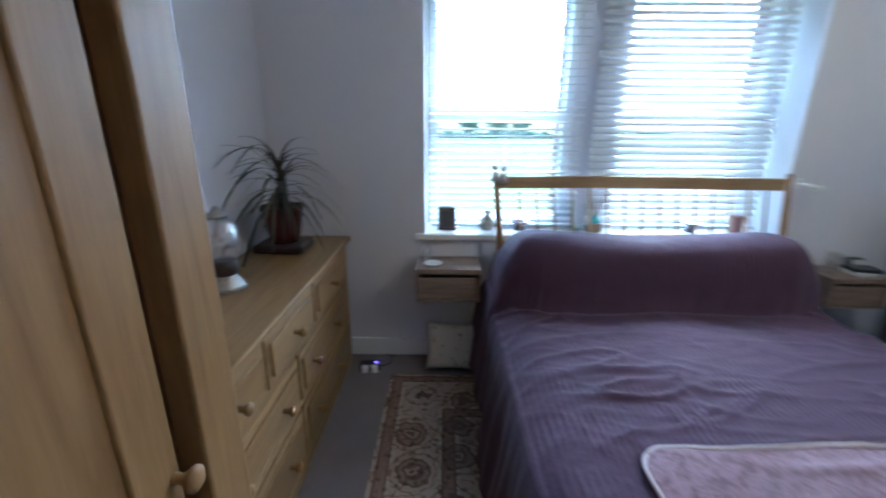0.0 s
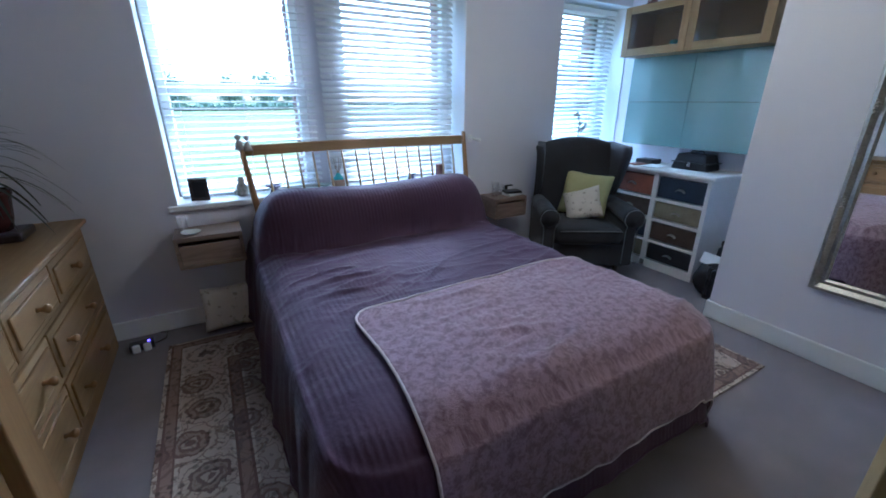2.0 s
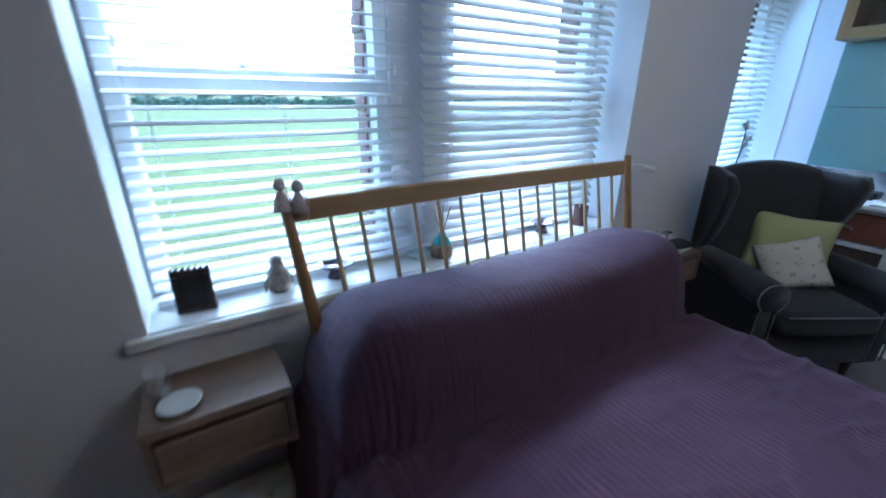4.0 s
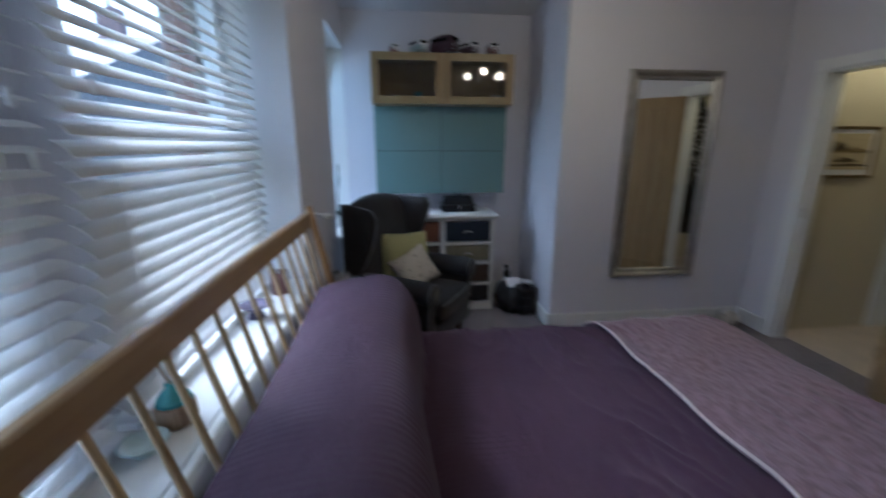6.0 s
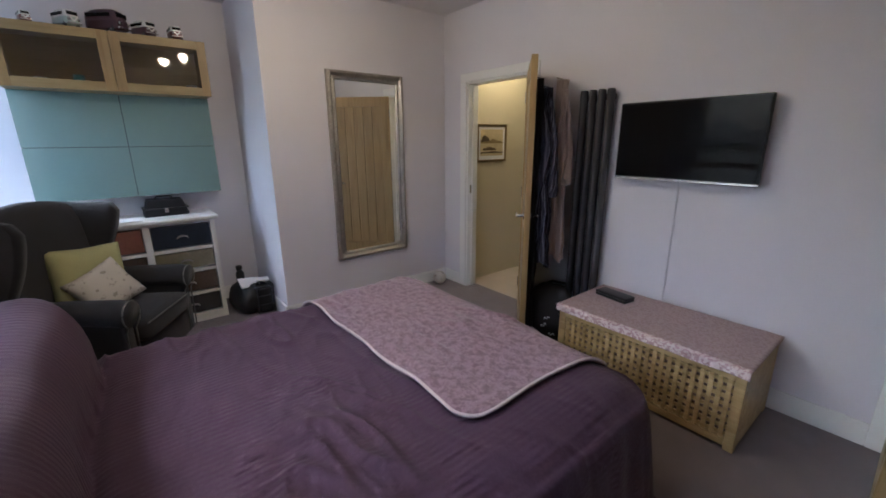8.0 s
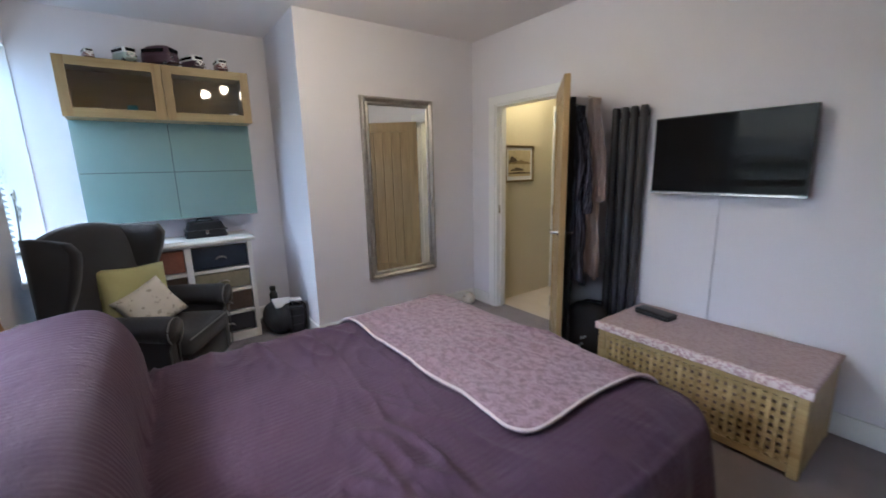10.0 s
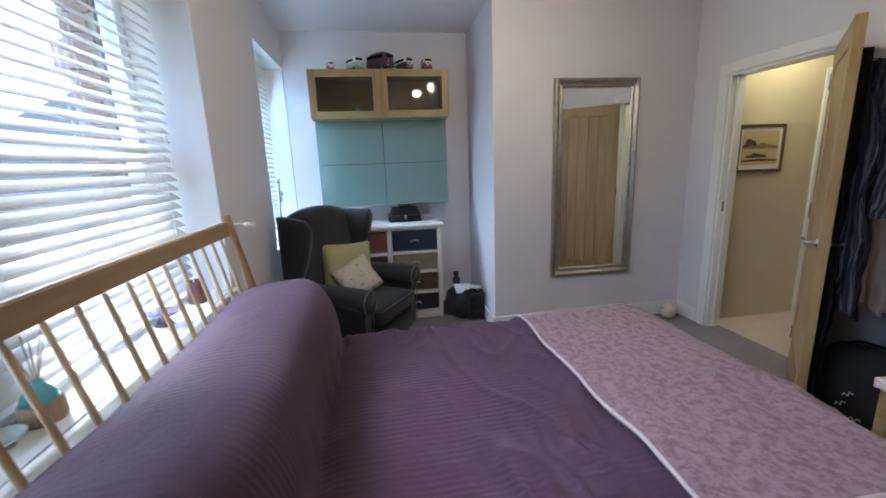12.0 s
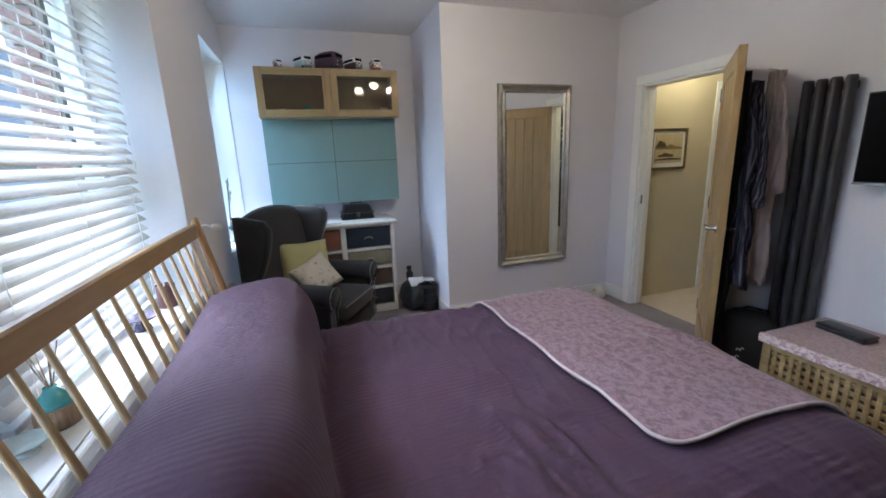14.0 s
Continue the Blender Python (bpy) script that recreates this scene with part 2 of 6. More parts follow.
    mixv.inputs[7].default_value = (0.13, 0.08, 0.06, 1)
    mix = mixv
    small = nt.nodes.new("ShaderNodeTexVoronoi")
    small.inputs["Scale"].default_value = 24.0
    L(tc.outputs["Object"], small.inputs["Vector"])
    petal = nt.nodes.new("ShaderNodeMapRange")
    petal.inputs["From Min"].default_value, petal.inputs["From Max"].default_value = 0.22, 0.34
    petal.inputs["To Min"].default_value, petal.inputs["To Max"].default_value = 0.58, 1.08
    L(small.outputs["Distance"], petal.inputs["Value"])
    sc = nt.nodes.new("ShaderNodeVectorMath")
    sc.operation = "SCALE"
    L(mix.outputs[2], sc.inputs[0])
    L(petal.outputs["Result"], sc.inputs["Scale"])
    L(sc.outputs["Vector"], b.inputs["Base Color"])
    bp = nt.nodes.new("ShaderNodeBump")
    bp.inputs["Strength"].default_value, bp.inputs["Distance"].default_value = 0.6, 0.003
    pile = nt.nodes.new("ShaderNodeTexNoise")
    pile.inputs["Scale"].default_value = 350.0
    L(tc.outputs["Object"], pile.inputs["Vector"])
    L(pile.outputs["Fac"], bp.inputs["Height"])
    L(bp.outputs["Normal"], b.inputs["Normal"])
    return m


WALL = mat("wall_paint", (0.70, 0.685, 0.735), rough=0.8, vary=0.025, scale=1.5, grain=180, bump=0.06)
CEIL = mat("ceiling_paint", (0.78, 0.76, 0.77), rough=0.9, vary=0.02, scale=1.2, grain=150, bump=0.05)
REVEAL = mat("reveal_paint", (0.80, 0.80, 0.80), rough=0.6, vary=0.02, scale=2, grain=120, bump=0.03)
CARPET = mat("grey_carpet", (0.185, 0.157, 0.165), rough=0.97, vary=0.2, scale=5, grain=260, bump=0.8, sheen=0.2)
HALL_CARPET = mat("cream_carpet", (0.58, 0.5, 0.4), rough=0.97, vary=0.14, scale=5, grain=260, bump=0.7)
GLOSS = mat("white_gloss_paint", (0.8, 0.8, 0.79), rough=0.3, vary=0.02, scale=3, grain=90)
UPVC = mat("white_plastic_frame", (0.82, 0.83, 0.84), rough=0.35, vary=0.015)
SLAT = mat("white_blind_slat", (0.70, 0.70, 0.70), rough=0.45, vary=0.015)
snt, sb_ = nodes_of(SLAT)
thin = snt.nodes.new("ShaderNodeBsdfTranslucent")
thin.inputs["Color"].default_value = (0.85, 0.86, 0.88, 1)
blend = snt.nodes.new("ShaderNodeMixShader")
blend.inputs["Fac"].default_value = 0.22
snt.links.new(sb_.outputs["BSDF"], blend.inputs[1])
snt.links.new(thin.outputs["BSDF"], blend.inputs[2])
snt.links.new(blend.outputs["Shader"], snt.nodes["Material Output"].inputs["Surface"])
WHITE = mat("white_ceramic", (0.8, 0.79, 0.77), rough=0.25, vary=0.03)
PINE = wood("pine_timber", (0.32, 0.185, 0.066), (0.205, 0.107, 0.034), "Z", 0.4)
PINE_Y = wood("pine_timber_lengthwise", (0.32, 0.195, 0.075), (0.205, 0.112, 0.038), "Y", 0.4)
PINE_X = wood("pine_rail_timber", (0.40, 0.28, 0.135), (0.29, 0.185, 0.08), "X", 0.4)
LATTICE = wood("acacia_lattice", (0.50, 0.38, 0.18), (0.33, 0.225, 0.09), "X", 0.45)
SPINDLE = wood("pine_spindle_timber", (0.40, 0.29, 0.15), (0.30, 0.20, 0.09), "Z", 0.4)
OAK = wood("oak_door_timber", (0.36, 0.255, 0.115), (0.25, 0.165, 0.07), "Z", 0.42)
OAK_Y = wood("oak_cabinet_timber", (0.36, 0.28, 0.135), (0.26, 0.185, 0.08), "Y", 0.45)
SHELF_WOOD = wood("grey_brown_timber", (0.26, 0.19, 0.15), (0.15, 0.105, 0.08), "X", 0.55)
DARK_WOOD = wood("dark_stained_timber", (0.05, 0.03, 0.025), (0.025, 0.014, 0.012), "Z", 0.35)
SPREAD = quilted("purple_bedspread", (0.057, 0.0245, 0.056))
THROW = plush("pink_plush_throw", (0.29, 0.192, 0.234), (0.155, 0.088, 0.117))
THROW_EDGE = mat("cream_piping", (0.58, 0.50, 0.51), rough=0.85, bump=0.2)
PILLOW = mat("white_cotton", (0.72, 0.71, 0.72), rough=0.9, vary=0.06, scale=12, grain=220, bump=0.3)
SHEET = mat("navy_sheet", (0.035, 0.03, 0.07), rough=0.9)
CHARCOAL = mat("charcoal_wool", (0.028, 0.028, 0.034), rough=0.95, vary=0.2, scale=8, grain=300, bump=0.4, sheen=0.15)
PIPING = mat("grey_piping", (0.20, 0.20, 0.20), rough=0.8)
LIME = mat("lime_cushion_cloth", (0.42, 0.41, 0.2), rough=0.9, vary=0.1, grain=220, bump=0.4)
CREAM_PRINT = blotched("cream_printed_cloth", (0.60, 0.56, 0.50), (0.36, 0.33, 0.28), 24, 0.58)
NAVY = mat("navy_drawer_paint", (0.022, 0.033, 0.06), rough=0.4, vary=0.15, scale=12)
RUST = mat("rust_drawer_paint", (0.20, 0.075, 0.045), rough=0.5, vary=0.2, scale=12)
KHAKI = mat("khaki_drawer_paint", (0.25, 0.23, 0.16), rough=0.5, vary=0.15, scale=12)
BROWN = mat("brown_drawer_paint", (0.09, 0.065, 0.052), rough=0.5, vary=0.2, scale=12)
INK = mat("black_drawer_paint", (0.03, 0.03, 0.038), rough=0.5, vary=0.2, scale=12)
CHALK = mat("white_painted_wood", (0.74, 0.74, 0.73), rough=0.5, vary=0.05, scale=8, grain=60, bump=0.1)
TEAL = mat("teal_back_painted_glass", (0.20, 0.305, 0.305), rough=0.07, vary=0.02, coat=0.6)
SILVER = mat("aged_silver_leaf", (0.40, 0.38, 0.35), rough=0.36, metal=0.9, vary=0.25, scale=14, grain=90, bump=0.5)
CHROME = mat("brushed_chrome", (0.7, 0.7, 0.7), rough=0.2, metal=1.0, vary=0.04)
BRASS = mat("antique_brass", (0.35, 0.27, 0.15), rough=0.35, metal=1.0, vary=0.1)
ANTHRACITE = mat("anthracite_metal", (0.052, 0.049, 0.056), rough=0.55, vary=0.06, scale=4)
BLACK = mat("black_plastic", (0.012, 0.012, 0.014), rough=0.35, vary=0.1)
SCREEN = mat("tv_screen_glass", (0.004, 0.004, 0.005), rough=0.05, vary=0.02, spec=0.15)
LEATHER = mat("black_leather", (0.018, 0.017, 0.018), rough=0.45, vary=0.25, scale=9, grain=120, bump=0.3)
PAPER = mat("white_paper", (0.75, 0.75, 0.76), rough=0.8, vary=0.04)
MAROON = mat("maroon_glaze", (0.075, 0.022, 0.022), rough=0.25, vary=0.2)
SOIL = mat("potting_soil", (0.03, 0.022, 0.016), rough=1.0, vary=0.4, grain=120, bump=0.8)
LEAF = mat("dracaena_leaf", (0.032, 0.038, 0.024), rough=0.45, vary=0.3, scale=9)
LEAF_DRY = mat("dry_leaf", (0.10, 0.085, 0.05), rough=0.7, vary=0.3)
COPPER = mat("copper_pot_metal", (0.17, 0.085, 0.075), rough=0.45, metal=0.3, vary=0.2, scale=10)
PURPLE_GLASS = mat("purple_glazed_dish", (0.15, 0.13, 0.19), rough=0.15, vary=0.75, scale=26)
TURQUOISE = mat("turquoise_glaze", (0.13, 0.40, 0.42), rough=0.2, vary=0.15)
BARK = wood("diffuser_timber", (0.38, 0.28, 0.18), (0.2, 0.13, 0.08), "Z", 0.7, 20)
ROBE_NAVY = striped("navy_striped_robe", (0.014, 0.015, 0.032), (0.105, 0.10, 0.135), 1.6)
ROBE_BEIGE = mat("beige_fleece_robe", (0.50, 0.40, 0.36), rough=0.95, vary=0.15, grain=200, bump=0.5, sheen=0.3)
ROBE_BLACK = mat("black_coat_cloth", (0.012, 0.011, 0.013), rough=0.9, vary=0.3, grain=200, bump=0.3)
PINK_COVER = blotched("pink_floral_cloth", (0.46, 0.36, 0.36), (0.38, 0.285, 0.29), 75, 0.5)
LACE = blotched("pink_gingham_trim", (0.72, 0.62, 0.62), (0.52, 0.36, 0.38), 70, 0.5)
PANE = glass_mat("window_glass", (1, 1, 1), 0.0, 1.05)
SMOKED = glass_mat("cabinet_glass", (0.88, 0.85, 0.8), 0.035, 1.5)
TUMBLER = glass_mat("drinking_glass_clear", (0.95, 0.96, 0.97), 0.02, 1.1)
tnt, tb_ = nodes_of(TUMBLER)
clear = tnt.nodes.new("ShaderNodeBsdfTransparent")
gleam = tnt.nodes.new("ShaderNodeBsdfGlossy")
gleam.inputs["Roughness"].default_value = 0.08
thin_wall = tnt.nodes.new("ShaderNodeMixShader")
thin_wall.inputs["Fac"].default_value = 0.22
tnt.links.new(clear.outputs["BSDF"], thin_wall.inputs[1])
tnt.links.new(gleam.outputs["BSDF"], thin_wall.inputs[2])
tnt.links.new(thin_wall.outputs["Shader"], tnt.nodes["Material Output"].inputs["Surface"])
tnt.nodes.remove(tb_)
# both bricks are lightened: the window glare over them is put into their colour
GLARE_BRICK = mat("glare_brick", (0.45, 0.41, 0.38), rough=0.9, vary=0.25, scale=12, grain=90, bump=0.5)
BRICK = mat("red_brick", (0.33, 0.225, 0.195), rough=0.9, vary=0.3, scale=12, grain=90, bump=0.6)
MORTAR = mat("mortar", (0.42, 0.39, 0.35), rough=0.95, vary=0.15, grain=120, bump=0.5)
GRASS = mat("lawn_grass", (0.105, 0.117, 0.038), rough=1.0, vary=0.35, scale=0.6, grain=20, spec=0.12)
ROOF = mat("slate_roof", (0.30, 0.26, 0.235), rough=0.7, vary=0.25, scale=6, grain=30)
# leaf colour paler than real leaves, with the distant haze mixed in
HAZY_FOLIAGE = mat("hazy_tree_leaves", (0.20, 0.24, 0.15), rough=0.8, vary=0.4, scale=2)
TRUNK = mat("tree_bark", (0.09, 0.065, 0.045), rough=0.95, vary=0.3, grain=60, bump=0.6)
BULB = glow("warm_bulb", (1.0, 0.78, 0.5), 4.0)
LED = glow("violet_indicator", (0.25, 0.12, 1.0), 0.5)
MIRROR = mat("mirror_silvering", (0.86, 0.87, 0.86), rough=0.0, metal=1.0, vary=0.0)
HALL_WALL = mat("hall_cream_paint", (0.60, 0.54, 0.38), rough=0.8, vary=0.04, scale=2, grain=150, bump=0.08)
CANVAS = mat("landscape_print_paper", (0.50, 0.42, 0.25), rough=0.8, vary=0.18, scale=7, grain=60)
UMBER = mat("umber_paint", (0.09, 0.065, 0.035), rough=0.8, vary=0.4, scale=20)
OCHRE = mat("ochre_paint", (0.24, 0.18, 0.08), rough=0.8, vary=0.3, scale=14)


# ---- mesh helpers ----
def box(bm, x0, x1, y0, y1, z0, z1, bevel=0.0, segs=2):
    m = Matrix.LocRotScale(((x0 + x1) / 2, (y0 + y1) / 2, (z0 + z1) / 2), None, (abs(x1 - x0), abs(y1 - y0), abs(z1 - z0)))
    vs = bmesh.ops.create_cube(bm, size=1.0, matrix=m)["verts"]
    if bevel:
        es = list({e for v in vs for e in v.link_edges})
        bmesh.ops.bevel(bm, geom=es, offset=bevel, segments=segs, profile=0.5, affect="EDGES")
    return bm


def tube(bm, pts, radii, sides=10, cap=True, squash=1.0):
    """A tube along points, with a radius for each."""
    pts = [Vector(p) for p in pts]
    if not hasattr(radii, "__len__"):
        radii = [radii] * len(pts)
    rings = []
    ref = Vector((0, 0, 1))
    for i, p in enumerate(pts):
        d = (pts[min(i + 1, len(pts) - 1)] - pts[max(i - 1, 0)]).normalized()
        if abs(d.dot(ref)) > 0.95:
            u = d.cross(Vector((1, 0, 0))).normalized()
        else:
            u = d.cross(ref).normalized()
        w = d.cross(u).normalized()
        rings.append([bm.verts.new(p + radii[i] * (u * math.cos(a) + w * squash * math.sin(a))) for a in [2 * math.pi * k / sides for k in range(sides)]])
    for r0, r1 in zip(rings, rings[1:]):
        for k in range(sides):
            bm.faces.new((r0[k], r0[(k + 1) % sides], r1[(k + 1) % sides], r1[k]))
    if cap:
        bm.faces.new(rings[0][::-1])
        bm.faces.new(rings[-1])
    return bm


def lathe(bm, profile, sides=24, cx=0.0, cy=0.0, cz=0.0):
    """A turned body from (radius, height) pairs."""
    rings = []
    for r, z in profile:
        rings.append([bm.verts.new((cx + max(r, 0.0005) * math.cos(2 * math.pi * k / sides), cy + max(r, 0.0005) * math.sin(2 * math.pi * k / sides), cz + z)) for k in range(sides)])
    for r0, r1 in zip(rings, rings[1:]):
        for k in range(sides):
            bm.faces.new((r0[k], r0[(k + 1) % sides], r1[(k + 1) % sides], r1[k]))
    bm.faces.new(rings[0][::-1])
    bm.faces.new(rings[-1])
    return bm


def grid(bm, fn, nu, nv, uv=None, close_u=False):
    """A sheet from fn(u, v), with u and v from 0 to 1; uv(u, v) gives its texture place."""
    layer = bm.loops.layers.uv.verify()
    cols = nu if close_u else nu + 1
    vs = [[bm.verts.new(fn(i / nu, j / nv)) for j in range(nv + 1)] for i in range(cols)]
    for i in range(nu):
        for j in range(nv):
            i2 = (i + 1) % cols
            f = bm.faces.new((vs[i][j], vs[i2][j], vs[i2][j + 1], vs[i][j + 1]))
            f.smooth = True
            for lp, (a, c) in zip(f.loops, ((i, j), (i + 1, j), (i + 1, j + 1), (i, j + 1))):
                lp[layer].uv = uv(a / nu, c / nv) if uv else (a / nu, c / nv)
    return vs


def pad(x0, x1, y0, y1, z0, z1, r, puff=0.0):
    """A stuffed block: rounded on all edges, its faces swelling a little."""
    bm = bmesh.new()
    box(bm, x0, x1, y0, y1, z0, z1, bevel=r, segs=4)
    bmesh.ops.subdivide_edges(bm, edges=[e for e in bm.edges if e.calc_length() > 0.06], cuts=4, use_grid_fill=True)
    c = Vector(((x0 + x1) / 2, (y0 + y1) / 2, (z0 + z1) / 2))
    h = Vector((abs(x1 - x0) / 2, abs(y1 - y0) / 2, abs(z1 - z0) / 2))
    for v in bm.verts:
        d = v.co - c
        k = [max(0.0, 1 - (d[i] / h[i]) ** 2) for i in range(3)]
        v.co += Vector((math.copysign(puff * k[1] * k[2], d.x) if abs(d.x) > h.x * 0.9 else 0, math.copysign(puff * k[0] * k[2], d.y) if abs(d.y) > h.y * 0.9 else 0, math.copysign(puff * k[0] * k[1], d.z) if abs(d.z) > h.z * 0.9 else 0))
    return bm


def mesh_of(name, bm, material, smooth=False):
    bmesh.ops.recalc_face_normals(bm, faces=bm.faces[:])
    me = bpy.data.meshes.new(name)
    bm.to_mesh(me)
    bm.free()
    me.materials.append(material)
    if smooth:
        for p in me.polygons:
            p.use_smooth = True
    return me


def part(name, bm, material, parent=None, label="", smooth=False):
    ob = new(name, mesh_of(name, bm, material, smooth))
    if parent is not None:
        ob.parent = parent
    if label:
        ob["label"] = label
    return ob


def piece(name, me, parent, m):
    ob = new(name, me)
    ob.parent = parent
    ob.matrix_local = m
    return ob


def thing(name, m, label, category, group="", kind=""):
    ob = new(name)
    ob.empty_display_size = 0.1
    ob.matrix_world = m
    return tagged(ob, label, category, group, kind)


def solid(name, bm, material, label, category, group="", kind="", smooth=False):
    return tagged(part(name, bm, material, None, "", smooth), label, category, group, kind)


def B(*a, **k):
    return box(bmesh.new(), *a, **k)


def structure(name, bm, material, label):
    return solid(name, bm, material, label, name.split("_")[0], kind="structure")


# ---- the room ----
YN, YS, XW, XM, XA, ZC = 3.45, 0.03, -0.17, 3.90, 4.79, 2.62
YO = 3.95
W1 = (0.745, 2.885, 0.80, 2.31)
W2 = (3.885, 4.785, 0.80, 2.31)
YEDGE = 1.76

structure("floor", B(XW - 0.1, XA + 0.1, YS - 0.12, YN + 0.02, -0.12, 0.0), CARPET, "grey short-pile fitted carpet over the bedroom floor")
structure("ceiling", B(XW - 0.2, XA + 0.2, YS - 0.12, YO, ZC, ZC + 0.15), CEIL, "plain white painted plaster ceiling of the bedroom")

bm = bmesh.new()
for x0, x1, z0, z1 in ((XW - 0.2, W1[0], -0.12, ZC), (W1[1], W2[0], -0.12, ZC), (W2[1], XA + 0.2, -0.12, ZC), (W1[0], W1[1], -0.12, W1[2]), (W1[0], W1[1], W1[3], ZC), (W2[0], W2[1], -0.12, W2[2]), (W2[0], W2[1], W2[3], ZC)):
    box(bm, x0, x1, YN, YN + 0.35, z0, z1)
box(bm, 1.665, 1.925, 3.70, YN + 0.35, W1[2], W1[3])
structure("wall_north", bm, WALL, "pale lilac-white painted wall with two deep window recesses")
structure("wall_west", B(XW - 0.2, XW, YS - 0.12, YN, 0.0, ZC), WALL, "pale lilac-white painted wall behind the pine furniture")
bm = bmesh.new()
box(bm, XM, XM + 0.12, YS - 0.12, YEDGE, 0.0, ZC)
box(bm, XM + 0.12, XA + 0.2, YEDGE - 0.1, YEDGE, 0.0, ZC)
structure("wall_east", bm, WALL, "pale lilac-white wall that carries the tall mirror")
structure("wall_alcove", B(XA, XA + 0.2, YEDGE, YN, 0.0, ZC), WALL, "pale lilac-white back wall of the alcove")
DX0, DX1, DZ = 2.80, 3.565, 2.0
bm = bmesh.new()
for x0, x1, z0, z1 in ((0.52, DX0, 0, ZC), (DX1, XM, 0, ZC), (DX0, DX1, DZ, ZC)):
    box(bm, x0, x1, YS - 0.12, YS, z0, z1)
box(bm, XW, 0.52, YS - 0.12, YS, 2.0, ZC)
box(bm, XW, -0.12, YS - 0.12, YS, 0.0, 2.0)
structure("wall_south", bm, WALL, "pale lilac-white wall with the doorways, radiator and television")

# white painted linings of the window recesses
for i, (x0, x1, z0, z1) in enumerate((W1, W2)):
    bm = bmesh.new()
    box(bm, x0, x0 + 0.005, YN + 0.001, YN + 0.27, z0 + 0.037, z1)
    box(bm, x1 - 0.005, x1, YN + 0.001, YN + 0.27, z0 + 0.037, z1)
    box(bm, x0 + 0.005, x1 - 0.005, YN + 0.001, YN + 0.27, z1 - 0.005, z1)
    structure("trim_recess_%d" % (i + 1), bm, REVEAL, "white painted plaster lining of the window recess")

# window sills, boards and exterior brick leaf
for i, (x0, x1, z0, z1) in enumerate((W1, W2)):
    structure("sill_%d" % (i + 1), B(x0 - 0.05, min(x1 + 0.05, XA - 0.005), YN - 0.03, YN - 0.002, z0 - 0.002, z0 + 0.036, bevel=0.008), GLOSS, "glossy white rounded nosing of the window board")
    structure("sill_board_%d" % (i + 1), B(x0 + 0.002, x1 - 0.002, YN, 3.72, z0 + 0.002, z0 + 0.036), GLOSS, "glossy white painted window board in the recess")


def window(name, x0, x1, z0, z1, transom):
    w = thing(name, pose((x0 + x1) / 2, 3.75, z0), "white plastic double-glazed window with a transom bar", "window", kind="structure")
    hw, h = (x1 - x0) / 2, z1 - z0
    fr = 0.055
    for n, a in (("jamb", (-hw, -hw + fr, 0, h)), ("jamb", (hw - fr, hw, 0, h)), ("head", (-hw + fr, hw - fr, h - fr, h)), ("bottom_rail", (-hw + fr, hw - fr, 0, fr)), ("transom", (-hw + fr, hw - fr, transom - z0 - 0.035, transom - z0 + 0.035))):
        part(n, B(a[0], a[1], -0.03, 0.04, a[2], a[3], bevel=0.006), UPVC, w)
    for za, zb in ((fr, transom - z0 - 0.035), (transom - z0 + 0.035, h - fr)):
        p = part("pane", B(-hw + fr, hw - fr, 0.0, 0.006, za, zb), PANE, w)
        p.visible_shadow = False
    return w


window("window_1", 0.76, 1.665, W1[2] + 0.04, W1[3], 1.53)
window("window_2", 1.925, 2.87, W1[2] + 0.04, W1[3], 1.53)
window("window_3", 3.90, 4.77, W2[2] + 0.04, W2[3], 1.53)


